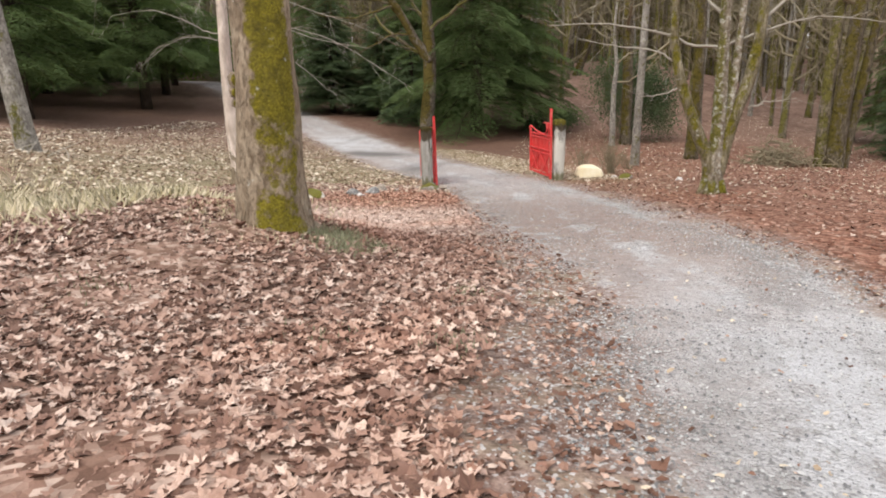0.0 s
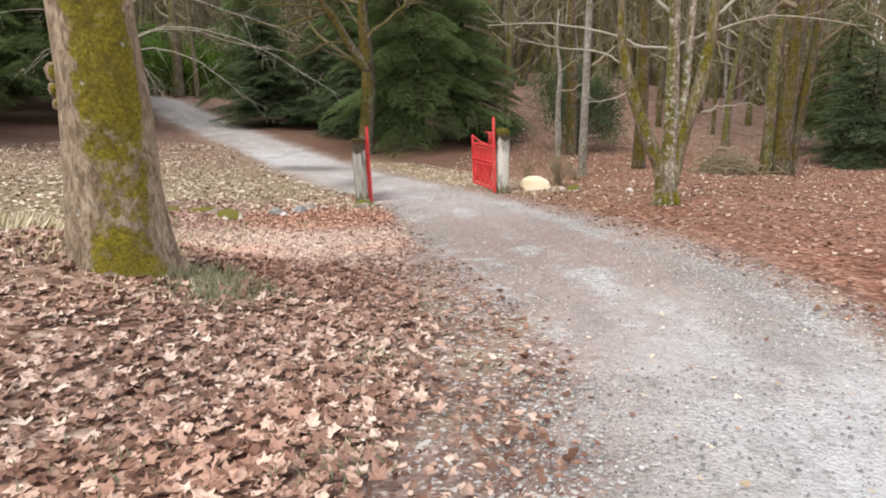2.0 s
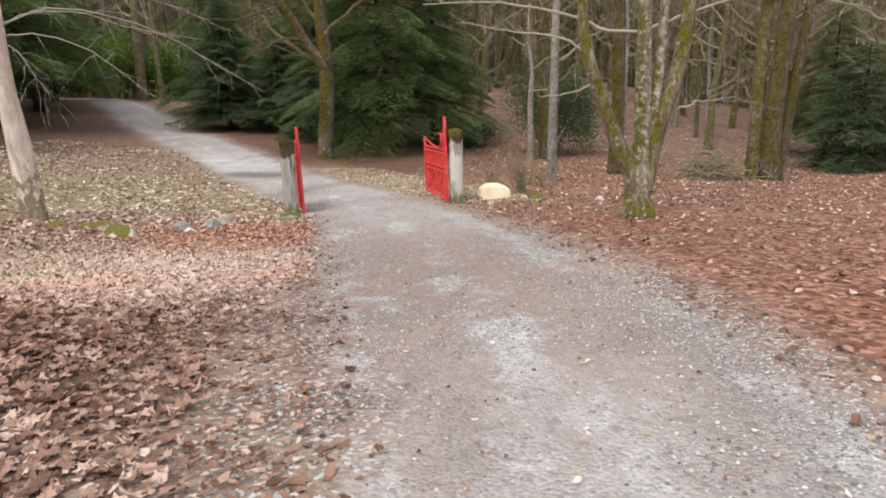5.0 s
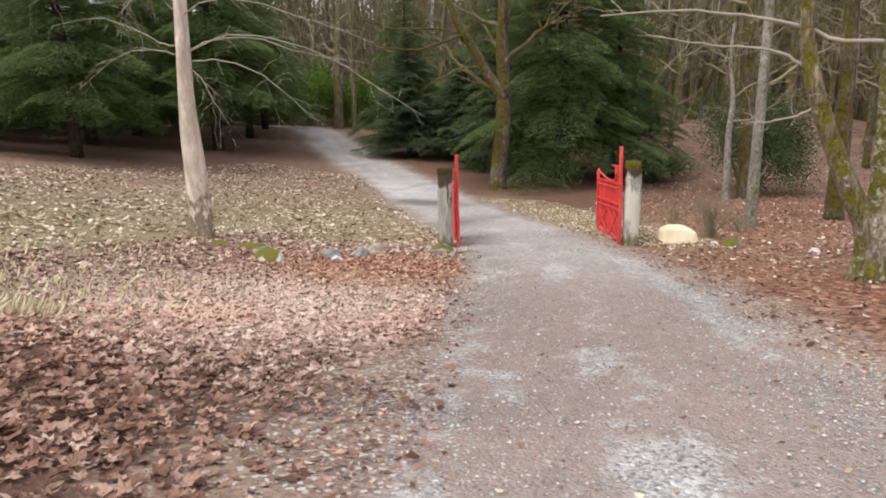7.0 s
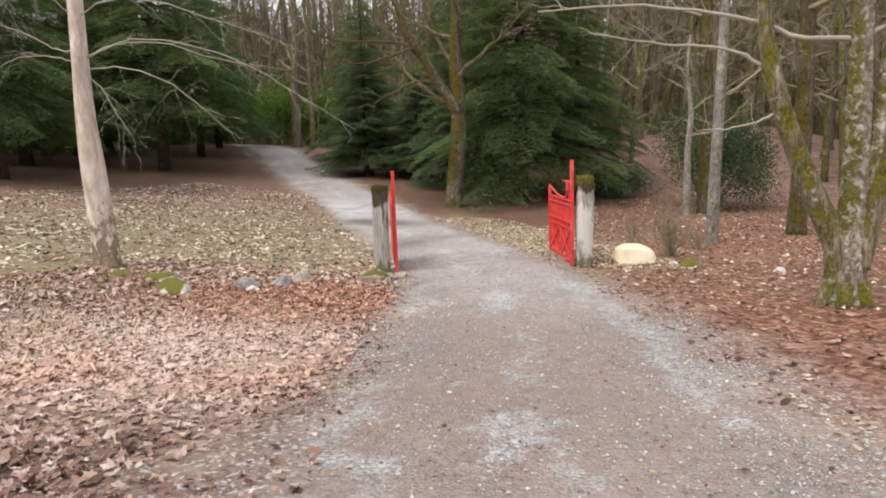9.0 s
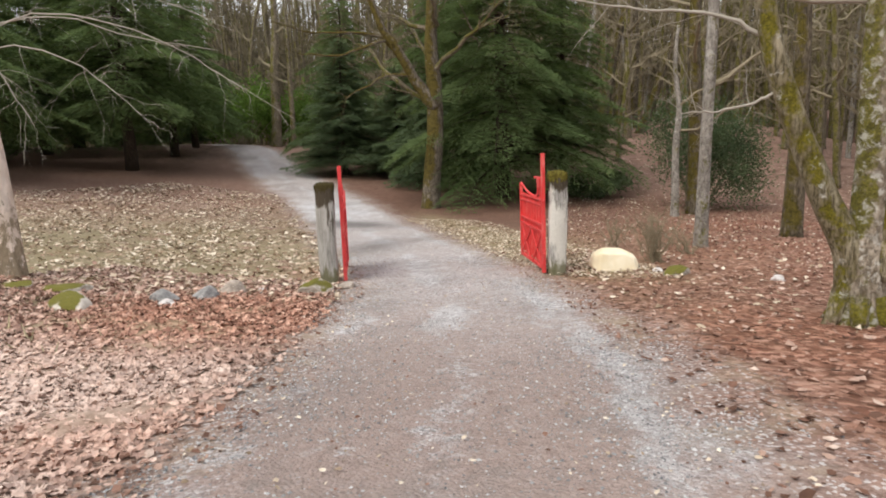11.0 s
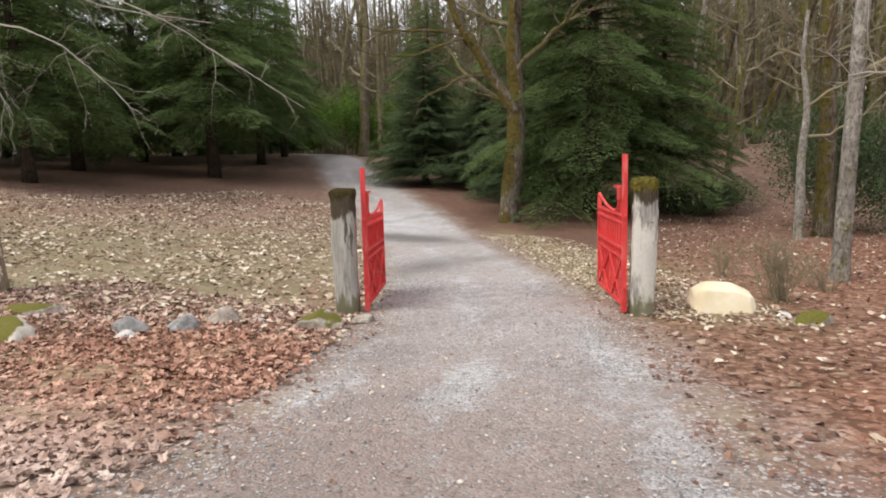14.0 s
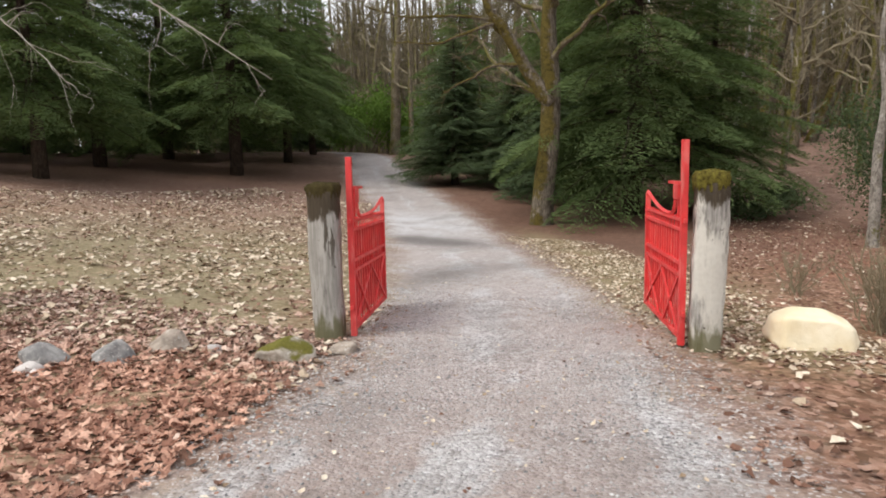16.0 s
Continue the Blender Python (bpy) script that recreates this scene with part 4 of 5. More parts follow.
# mossy tree with a leaning fork beyond the gate
dx, dy = -8.0, 33.3
mid = bare_tree(dx, dy, "mossy_tree", "tall bare tree with mossy upper trunk and grey foot", M_FORK, local_line(dx, dy, [(-7.95, 33.35, -1.7), (-7.85, 33.41, -0.05), (-7.7, 33.48, 1.48), (-7.65, 33.51, 3.36), (-7.73, 33.46, 5.02), (-7.65, 33.51, 6.64), (-7.4, 33.6, 11), (-7.6, 33.4, 16)]), 0.42, 0.16, 9, 4.5, 0.4, 17, 1.2, 14, M_WOODS)
geo = Geo()
limb(geo, local_line(dx, dy, [(-7.65, 33.51, 2.7), (-8.22, 33.3, 3.57), (-8.79, 33.0, 4.5), (-9.27, 32.7, 5.42), (-9.66, 32.5, 6.33), (-10.6, 32.2, 9.0)]), 0.27, 0.11, 10, 20, 0.08, 3, 0.03)
for pts in ([(-8.9, 32.95, 4.7), (-9.6, 32.63, 5.6), (-11.0, 32.0, 5.85), (-12.4, 31.5, 5.8), (-13.6, 31.2, 6.3)], [(-8.5, 33.1, 4.0), (-9.5, 32.6, 4.1), (-10.4, 32.2, 3.6), (-11.0, 32.0, 3.2)], [(-9.3, 32.7, 5.4), (-10.2, 32.2, 5.2), (-11.6, 31.8, 4.9), (-12.6, 31.4, 5.0)]):
    ln = limb(geo, local_line(dx, dy, pts), 0.075, 0.02, 7, 14, 0.06, 3, 0.04)
    twigs(geo, ln, 8, 1.2, 0.016, g, 0.1, 0.7, 1)
part("fork", geo, M_FORK, mid, "mossy leaning fork")


def straight_tree(x, y, material, label, r, h=14.0, lean=(0.0, 0.0), seed=1, limbs=7, name="bare_tree", first=0.35, limb_len=2.2, group="", twig_mat=None, sides=10, sway=0.009, dense=7):
    g2 = np.random.default_rng(seed)
    pts = [(lean[0] * f * h + g2.normal(0, sway) * f * h, lean[1] * f * h + g2.normal(0, sway) * f * h, -0.25 + f * h) for f in np.linspace(0, 1, 6)]
    return bare_tree(x, y, name, label, material, pts, r, r * 0.3, limbs, limb_len, first, seed, 1.25, sides, twig_mat, group, dense)


straight_tree(2.05, 24.3, M_GREY, "thin upright grey tree with lichen spots", 0.16, 12, (0.012, 0), 31, 5)
straight_tree(1.65, 33.2, M_GREY, "thin grey trunk standing close to mossy trunks", 0.16, 7, (0.0, 0), 32, 3)
straight_tree(2.35, 34.2, M_MOSSY, "dark mossy trunk standing before evergreen bushes", 0.30, 16, (-0.01, 0), 33, 6)
straight_tree(4.55, 27.7, M_MOSSY, "dark mossy trunk with pale lichen foot", 0.27, 16, (-0.012, 0), 34, 7)
straight_tree(11.7, 31.8, M_GREY, "pale broken trunk leaning on a dark tree", 0.24, 6.6, (-0.02, 0), 35, 2, first=0.8)
straight_tree(9.5, 26.6, M_MOSSY, "thick dark mossy tree with a split trunk", 0.34, 17, (0.02, 0), 36, 8)
straight_tree(9.15, 26.9, M_WOODS, "thick dark tree beside its split twin", 0.26, 17, (-0.01, 0), 37, 8)
straight_tree(9.85, 26.8, M_MOSSY, "dark mossy trunk leaning outwards", 0.2, 15, (0.09, 0), 38, 7)
straight_tree(-14.7, 14.8, M_GREY, "pale grey leaning trunk at the clearing's edge", 0.3, 12, (-0.1, 0.05), 39, 6)
straight_tree(-31.9, 59.0, M_WOODS, "leaning brown trunk beside the drive's end", 0.5, 18, (0.07, 0), 40, 6)
straight_tree(-29.8, 58.5, M_WOODS, "thin brown trunk beside the drive's end", 0.25, 16, (0.02, 0), 41, 6)
straight_tree(-0.4, 57.5, M_MOSSY, "brown trunk leaning steeply among straight ones", 0.33, 15, (0.35, 0), 42, 6)
straight_tree(-3.2, 56.0, M_MOSSY, "brown leaning trunk behind the hemlock", 0.38, 16, (0.2, 0), 43, 6)
straight_tree(-1.0, 60.0, M_MOSSY, "straight brown trunk in the woods", 0.45, 18, (0.0, 0), 44, 6)

# the woods: a few kinds of bare tree, repeated
kinds = []
for j in range(6):
    g2 = np.random.default_rng(60 + j)
    t = straight_tree(20 + 3 * j, 70, M_WOODS if j else M_GREY, ("tall slender bare woodland tree with mossy brown bark", "tall slender bare woodland tree with greyish bark")[0 if j else 1], 0.13 + 0.05 * (j % 4), 15 + 1.5 * j, (g2.normal(0, 0.045), g2.normal(0, 0.045)), 70 + j, 15, "woodland_tree", 0.2, 2.8, "bare trees of the woods", None, 8, 0.02, 8)
    kinds.append(t)
g2 = np.random.default_rng(99)
count = 0
spots = [(4.4, 34), (9.4, 24.8), (7, 36), (9, 40)]
while count < 285:
    y = g2.uniform(34, 118) if count > 140 else g2.uniform(38, 75)
    x = g2.uniform(-70, 12 + 0.6 * y)
    if y < 48 and x < 5.5:
        continue
    if -3 < x < 12 and y < 62 and g2.uniform() < (0.75 if y < 44 else 0.1):
        continue
    if x < -12 - 0.2 * (y - 50) and y < 62:
        continue
    if abs(drive_side([x], [y])[0]) < 2.2:
        continue
    if min((x - a) ** 2 + (y - b) ** 2 for a, b in spots) < 2.2:
        continue
    spots.append((x, y))
    sc = g2.uniform(0.75, 1.25)
    copy_thing(kinds[count % 6], pose(x, y, gz(x, y) - 0.05, g2.normal(0, 3.0), g2.normal(0, 3.0), g2.uniform(0, 360)) @ Matrix.Diagonal((sc, sc, sc, 1)))
    count += 1

# far woods closing the distance
geo = Geo()
for j in range(3000):
    a = g2.uniform(-1.35, 1.0) if j % 5 else g2.uniform(-math.pi, math.pi)
    r = g2.uniform(85, 190)
    x, y = r * math.sin(a), 25 + r * math.cos(a)
    if j < 900:
        x, y = g2.uniform(-80, 30), g2.uniform(66, 112)
    elif 25 < y < 110 and -66 < x < 10 + 0.6 * y:
        continue
    z0, h, lean = gz(x, y), g2.uniform(13, 24), g2.normal(0, 0.04, 2)
    w = g2.uniform(0.12, 0.32)
    geo.tube([(x, y, z0 - 0.3), (x + lean[0] * h / 2, y + lean[1] * h / 2, z0 + h / 2), (x + lean[0] * h, y + lean[1] * h, z0 + h)], [w, w * 0.7, w * 0.2], 5, 0, False)
    for c in range(14):
        f = g2.uniform(0.15, 1)
        b, ln = g2.uniform(0, 6.28), g2.uniform(1.0, 3.0)
        s0 = np.array([x + lean[0] * h * f, y + lean[1] * h * f, z0 + h * f])
        e0 = s0 + (math.cos(b) * ln, math.sin(b) * ln, ln * 0.9)
        geo.tube([s0, e0], [0.06, 0.025], 3, 0, False)
        for f2 in (0.4, 0.7):
            m0 = s0 + (e0 - s0) * f2
            geo.tube([m0, m0 + g2.normal(0, 0.7, 3) + (0, 0, 0.5)], [0.032, 0.015], 3, 0, False)
far = new("far_woods", geo.mesh("far_woods", M_WOODS))
tagged(far, "far grey-brown bare woods closing the distance", "woods", kind="stuff")


# ---- gate ----
def gate_post(x, y, turn, height, half, paint, label, moss_h):
    root = thing("gate_post", x, y, label, "gate post", "pair of gate posts", turn)
    geo = Geo()
    n = 22
    zs = np.concatenate([np.linspace(-0.3, height - 0.05, n), [height - 0.02, height]])
    g3 = np.random.default_rng(int(paint * 10) + 3)
    ring = []
    c = 0.035
    h = half
    base = np.array([(h - c, -h), (h, -h + c), (h, 0), (h, h - c), (h - c, h), (0, h), (-h + c, h), (-h, h - c), (-h, 0), (-h, -h + c), (-h + c, -h), (0, -h)])
    ph = g3.uniform(0, 6.28, 4)
    for i, zz2 in enumerate(zs):
        k2 = 1.0 + 0.02 * np.sin(3 * zz2 + ph[0]) + 0.012 * np.sin(9 * zz2 + ph[1])
        if i >= n:
            k2 *= 0.93 if i == n else 0.8
        jit = g3.normal(0, 0.004, (12, 2))
        ring.append(np.c_[base * k2 + jit + (0.012 * math.sin(2 * zz2 + ph[2]), 0.01 * math.sin(2.4 * zz2 + ph[3])), np.full(12, zz2)])
    v = np.vstack(ring + [np.array([[0, 0, height + 0.005]])])
    m = len(zs)
    quads = [(i * 12 + j, i * 12 + (j + 1) % 12, i * 12 + 12 + (j + 1) % 12, i * 12 + 12 + j) for i in range(m - 1) for j in range(12)]
    tris = [((m - 1) * 12 + j, (m - 1) * 12 + (j + 1) % 12, m * 12) for j in range(12)]
    geo.add(v, tris, quads)
    ob = part("timber", geo, M_POST, root)
    at = ob.data.attributes.new("paint", "FLOAT", "POINT")
    at.data.foreach_set("value", np.full(len(ob.data.vertices), paint, np.float32))
    # moss cushion on the top
    geo = Geo()
    k3 = 19
    xs = np.linspace(-1, 1, k3)
    vv = []
    for a in xs:
        for b in xs:
            e = max(abs(a), abs(b))
            out = half + 0.004 + 0.024 * min(1.0, e * 1.1) + g3.normal(0, 0.004)
            zz2 = height + moss_h * (1 - 0.55 * e ** 3) + g3.normal(0, 0.008)
            if e > 0.99:
                zz2, out = height - 0.05 - 0.09 * g3.uniform(), half + 0.006
            elif e > 0.88:
                zz2, out = height - 0.005 + g3.normal(0, 0.012), half + 0.03 + g3.normal(0, 0.005)
            rim = 1.0 / max(1.0, math.hypot(a, b) / 1.22)
            vv.append((a * out * rim, b * out * rim, zz2))
    geo.add(vv, None, [(i * k3 + j, i * k3 + j + 1, i * k3 + k3 + j + 1, i * k3 + k3 + j)[::-1] for i in range(k3 - 1) for j in range(k3 - 1)])
    part("moss_cap", geo, M_MOSS if paint > 0.5 else M_DARK_MOSS, root, "green-brown moss cap" if paint > 0.5 else "dark wet mossy cap")
    return root


def beam(geo, a, b, w, d):
    """A flat bar from a to b in the gate's plane: w high, d thick."""
    a, b = np.array(a, float), np.array(b, float)
    t = (b - a) / np.linalg.norm(b - a)
    n = np.array([0, 1.0, 0])
    s = np.cross(n, t)
    v = []
    for e in (a, b):
        for i, j in ((-1, -1), (1, -1), (1, 1), (-1, 1)):
            v.append(e + s * i * w / 2 + n * j * d / 2)
    geo.add(v, None, [(0, 1, 2, 3), (7, 6, 5, 4), (0, 4, 5, 1), (1, 5, 6, 2), (2, 6, 7, 3), (3, 7, 4, 0)])


def red_gate(x, y, z, yaw, length, flip, label, tip, pitch=0.0):
    """One leaf of the gate; its local x runs from the hinge to the free end."""
    root = thing("gate", x, y, label, "gate", "pair of red gates", 0, z=z)
    root.matrix_world = pose(x, y, z, 0, pitch, yaw)
    L = length

    def bar(name, a, b, w, d, lb="", mt=M_RED):
        geo = Geo()
        beam(geo, a, b, w, d)
        part(name, geo, mt, root, lb, False)

    bar("hinge_stile", (0, 0, 0.02), (0, 0, tip), 0.062, 0.062, "tall square hinge stile")
    bar("inner_stile", (0.2, 0, 0.1), (0.2, 0, 1.62), 0.03, 0.03)
    bar("free_stile", (L, 0, 0.08), (L, 0, 1.5), 0.055, 0.055)
    bar("bottom_rail", (0, 0, 0.1), (L, 0, 0.1), 0.05, 0.04)
    for z0 in (0.74, 0.86):
        bar("middle_rail", (0, 0, z0), (L, 0, z0), 0.035, 0.05)
    for z0, x1 in ((1.3, L), (1.2, L)):
        bar("upper_rail", (0, 0, z0), (x1, 0, z0), 0.032, 0.045)
    # sweeping top rail from the latch box down and up to the free end
    geo = Geo()
    line = smooth_line([(0.3, 0, 1.62), (0.36, 0, 1.42), (0.55, 0, 1.33), (0.95 * L - 0.55, 0, 1.37), (L, 0, 1.52)], 14)
    geo.tube(line, np.full(14, 0.024), 4, 0, True)
    part("swept_rail", geo, M_RED, root, "curved top rail", False)
    geo = Geo()
    geo.box((0.1, -0.04, 1.5), (0.3, 0.04, 1.66), 0.006)
    part("latch_box", geo, M_RED, root, "square latch plate", False)
    bar("latch_bar", (0, 0, 1.67), (0.58, 0, 1.67), 0.03, 0.05)
    bar("hinge_strap", (-0.1, 0, 1.3), (0.05, 0, 1.3), 0.04, 0.03)
    bar("hinge_strap", (-0.1, 0, 0.35), (0.05, 0, 0.35), 0.04, 0.03)
    for a, b in (((0.05, 0, 0.12), (L * 0.52, 0, 0.72)), ((L * 0.48, 0, 0.72), (L - 0.03, 0, 0.12)), ((L * 0.42, 0, 0.12), (0.08, 0, 0.72)), ((L - 0.06, 0, 0.72), (L * 0.55, 0, 0.12))):
        bar("brace", (a[0], 0.018 * flip, a[2]), (b[0], 0.018 * flip, b[2]), 0.03, 0.02)
    n = 13
    for i in range(1, n):
        xx = 0.2 + (L - 0.2) * i / n
        bar("picket", (xx, 0, 0.1), (xx, 0, 1.34 + 0.0 * i), 0.016, 0.016)
    # corrugated sheet behind the bars
    geo = Geo()
    xs = np.linspace(0.3, L - 0.03, 60)
    off = -0.03 * flip + 0.006 * np.sin(xs * 70)
    v = []
    for z0 in (0.17, 0.5, 0.9, 1.22):
        v += [(a, b, z0 + 0.008 * math.sin(a * 9)) for a, b in zip(xs, off)]
    v2 = [(a, b - 0.004, c) for a, b, c in v]
    m = len(xs)
    q = [(r * m + i, r * m + i + 1, r * m + m + i + 1, r * m + m + i) for r in range(3) for i in range(m - 1)]
    geo.add(v + v2, None, q + [tuple(len(v) + e for e in f[::-1]) for f in q])
    part("sheet_panel", geo, M_RED_SHEET, root, "faded red corrugated sheet panel")
    return root


gate_post(-4.27, 17.93, 24, 1.68, 0.15, 0.25, "weathered grey timber gate post, dark at the top", 0.04)
gate_post(-0.56, 19.33, 20, 1.72, 0.145, 1.0, "whitewashed peeling timber gate post with moss cap", 0.075)
red_gate(-4.04, 18.06, gz(-4.04, 18.06) - 0.0, 116, 2.0, -1, "open red iron gate with sheet panel, hung on grey post", 2.0, 2.6)
red_gate(-0.79, 19.3, gz(-0.79, 19.3) + 0.0, 114, 1.75, 1, "open red iron gate with sheet panel, hung on whitewashed post", 2.1, 1.0)


# ---- stones ----
def rock(name, x, y, size, material, label, seed, category="rock", turn=0.0, sink=0.3, facet=0.85, group="", square=1.0):
    g3 = np.random.default_rng(seed)
    bm = bmesh.new()
    bmesh.ops.create_icosphere(bm, subdivisions=4, radius=1.0)
    dirs = g3.normal(0, 1, (9, 3))
    dirs /= np.linalg.norm(dirs, axis=1)[:, None]
    cut = g3.uniform(facet - 0.15, facet + 0.1, 9)
    off = g3.uniform(0, 50)
    for vt in bm.verts:
        c = np.array(vt.co)
        for d, k2 in zip(dirs, cut):
            e = c @ d - k2
            if e > 0:
                c = c - d * e * 0.85
        c = np.sign(c) * np.abs(c) ** square
        c = c * (1 + 0.09 * noise.noise(Vector(c * 1.7) + Vector((off, 0, 0))) + 0.035 * noise.noise(Vector(c * 5) + Vector((0, off, 0))))
        vt.co = Vector(c * np.array(size))
    me = bpy.data.meshes.new(name)
    bm.to_mesh(me)
    bm.free()
    for f in me.polygons:
        f.use_smooth = True
    me.materials.append(material)
    ob = new(name, me)
    ob.matrix_world = pose(x, y, gz(x, y) + size[2] * (1 - 2 * sink), g3.uniform(-6, 6), g3.uniform(-6, 6), turn)
    return tagged(ob, label, category, group)


def boulder(x, y, turn):
    """A flat-faced angular boulder, thicker at one end."""
    flats = np.array([(-1, 0, 0.15, 0.52), (1, 0, 0.4, 0.52), (0, -1, 0.1, 0.24), (0, 1, 0.2, 0.26), (0, -0.15, 1, 0.215), (0.4, -0.1, 1, 0.29), (-0.5, 0, 1, 0.37), (0.6, 0, -0.8, 0.42), (-0.6, 0, -0.8, 0.44), (0, 0, -1, 0.25), (0.75, -0.65, 0.2, 0.46), (-0.75, -0.65, 0.1, 0.45)])
    nn = flats[:, :3] / np.linalg.norm(flats[:, :3], axis=1)[:, None]
    hh = flats[:, 3] / np.linalg.norm(flats[:, :3], axis=1)
    bm = bmesh.new()
    bmesh.ops.create_icosphere(bm, subdivisions=5, radius=1.0)
    for vt in bm.verts:
        d = np.array(vt.co)
        r = (np.clip(nn @ d / hh, 0, None) ** 26).sum() ** (-1 / 26)
        c = Vector(d * r * 0.84)
        vt.co = c * (1 + 0.05 * noise.noise(c * 4) + 0.02 * noise.noise(c * 12))
    me = bpy.data.meshes.new("boulder")
    bm.to_mesh(me)
    bm.free()
    for f in me.polygons:
        f.use_smooth = True
    me.materials.append(M_CREAM)
    ob = new("boulder", me)
    ob.matrix_world = pose(x, y, gz(x, y) + 0.17, 0, 3, turn) @ Matrix.Diagonal((0.92, 1, 1, 1))
    return tagged(ob, "smooth cream-coloured boulder beside the gate post", "boulder")


boulder(0.37, 19.95, 17)
for x, y, sz, mt, lb, sd in (
    (-5.72, 15.62, (0.24, 0.2, 0.19), M_ROCK, "grey field stone half buried in leaves", 11),
    (-5.5, 15.38, (0.13, 0.11, 0.1), M_ROCK_PALE, "small pale stone against a grey one", 12),
    (-5.35, 15.35, (0.08, 0.07, 0.06), M_ROCK_PALE, "small pale pebble in dead leaves", 13),
    (-5.36, 16.05, (0.25, 0.2, 0.2), M_ROCK, "blue-grey field stone half buried in leaves", 14),
    (-5.3, 16.62, (0.27, 0.2, 0.19), M_ROCK_TAN, "tan field stone half buried in leaves", 15),
    (-4.0, 16.95, (0.31, 0.24, 0.22), M_ROCK_MOSS, "mossy field stone before the grey gate post", 16),
    (-3.72, 17.5, (0.2, 0.15, 0.09), M_ROCK_TAN, "flat tan stone at the gate post's foot", 17),
    (-4.45, 17.45, (0.12, 0.1, 0.08), M_ROCK_TAN, "small tan stone at the gate post's foot", 18),
    (-6.46, 14.66, (0.34, 0.25, 0.23), M_ROCK_CAPPED, "moss-topped pale field stone in leaves", 19),
    (-7.5, 15.55, (0.42, 0.3, 0.12), M_ROCK_MOSS, "low mossy stone near the pale tree", 20),
    (-4.9, 16.85, (0.1, 0.09, 0.07), M_ROCK_PALE, "small pale stone in dead leaves", 25),
    (1.4, 19.6, (0.32, 0.22, 0.15), M_ROCK_MOSS, "low mossy stone beside the cream boulder", 21),
    (1.1, 19.75, (0.13, 0.1, 0.08), M_ROCK_PALE, "small pale stone beside a mossy one", 22),
    (2.9, 19.3, (0.12, 0.1, 0.08), M_ROCK_PALE, "small pale stone in dead leaves", 23),
    (-8.3, 15.3, (0.35, 0.25, 0.08), M_ROCK_MOSS, "flat mossy mound at the pale tree's foot", 24),
):
    rock("stone", x, y, sz, mt, lb, sd, "stone", sd * 37 % 360, 0.5, 0.78, "stones by the gate")


# ---- shrubs, brush and plants ----
def shrub(x, y, height, width, count, label, material, seed, name="shrub"):
    g3 = np.random.default_rng(seed)
    root = thing(name, x, y, label, "shrub")
    geo = Geo()
    for _ in range(count):
        a, r = g3.uniform(0, 6.28), width * g3.uniform(0.3, 1)
        h = height * g3.uniform(0.6, 1.1)
        o = np.array([g3.normal(0, 0.08), g3.normal(0, 0.08), -0.05])
        geo = Geo()
        ln = limb(geo, [o, o + (math.cos(a) * r * 0.4, math.sin(a) * r * 0.4, h * 0.5), o + (math.cos(a) * r, math.sin(a) * r, h)], 0.012, 0.003, 5, 8, 0, 3, 0.015)
        twigs(geo, ln, 9, height * 0.35, 0.005, g3, 0, 0.8, 1, 0.2)
        part("stem", geo, material, root)
    return root


shrub(1.05, 21.1, 0.95, 0.55, 26, "leafless twiggy shrub behind the cream boulder", M_TWIG, 3)
shrub(1.7, 22.6, 0.6, 0.6, 12, "low leafless twiggy shrub in the litter", M_TWIG, 4)
shrub(0.1, 23.8, 0.7, 0.5, 12, "low leafless twiggy shrub in the litter", M_TWIG, 5)


def leafy_bush(x, y, rx, ry, h, count, size, label, material, seed, name="evergreen_shrub"):
    g3 = np.random.default_rng(seed)
    root = thing(name, x, y, label, "shrub")
    geo = Geo()
    tips = []
    for _ in range(26):
        a, r = g3.uniform(0, 6.28), math.sqrt(g3.uniform(0.05, 1))
        t = np.array([math.cos(a) * rx * r, math.sin(a) * ry * r, h * g3.uniform(0.35, 1) * (1.05 - 0.45 * r * r)])
        geo = Geo()
        limb(geo, [(t[0] * 0.15, t[1] * 0.15, -0.1), t * 0.55 + (0, 0, 0.1), t], 0.04, 0.01, 5, 7, 0, 1, 0.03)
        part("stem", geo, M_TWIG, root)
        tips.append(t)
    tips = np.array(tips)
    c = tips[g3.integers(0, len(tips), count)] + g3.normal(0, 1, (count, 3)) * (0.2 * rx, 0.2 * ry, 0.13 * h)
    c[:, 2] = np.abs(c[:, 2])
    d = g3.normal(0, 1, (count, 3)) + (0, 0, 0.3)
    d /= np.linalg.norm(d, axis=1)[:, None]
    q = np.cross(d, g3.normal(0, 1, (count, 3)))
    q /= np.linalg.norm(q, axis=1)[:, None]
    fo = Geo()
    fo.cards(c, d, q, size * g3.uniform(0.7, 1.3, count), size * g3.uniform(0.2, 0.32, count), 0.2)
    part("foliage", fo, material, root)
    return root


leafy_bush(-36.5, 61.0, 4.4, 3.0, 6.3, 9000, 0.3, "bright green broadleaf evergreen shrub at the drive's end", M_BROADLEAF, 8)
leafy_bush(2.6, 36.5, 2.1, 1.5, 4.3, 24000, 0.1, "dark rounded evergreen shrub behind thin grey trunks", M_NEEDLE_BLUE, 12)
leafy_bush(-1.6, 38.8, 1.4, 1.0, 1.2, 4000, 0.13, "low dark evergreen shrub beside the hemlock", M_NEEDLE_BLUE, 13)
leafy_bush(-31.5, 64.0, 3.4, 2.5, 5.0, 4500, 0.3, "green broadleaf evergreen shrub at the drive's end", M_BROADLEAF, 9)
leafy_bush(-42.0, 60.5, 3.0, 2.5, 3.4, 3500, 0.3, "green broadleaf evergreen shrub at the drive's end", M_BROADLEAF, 10)

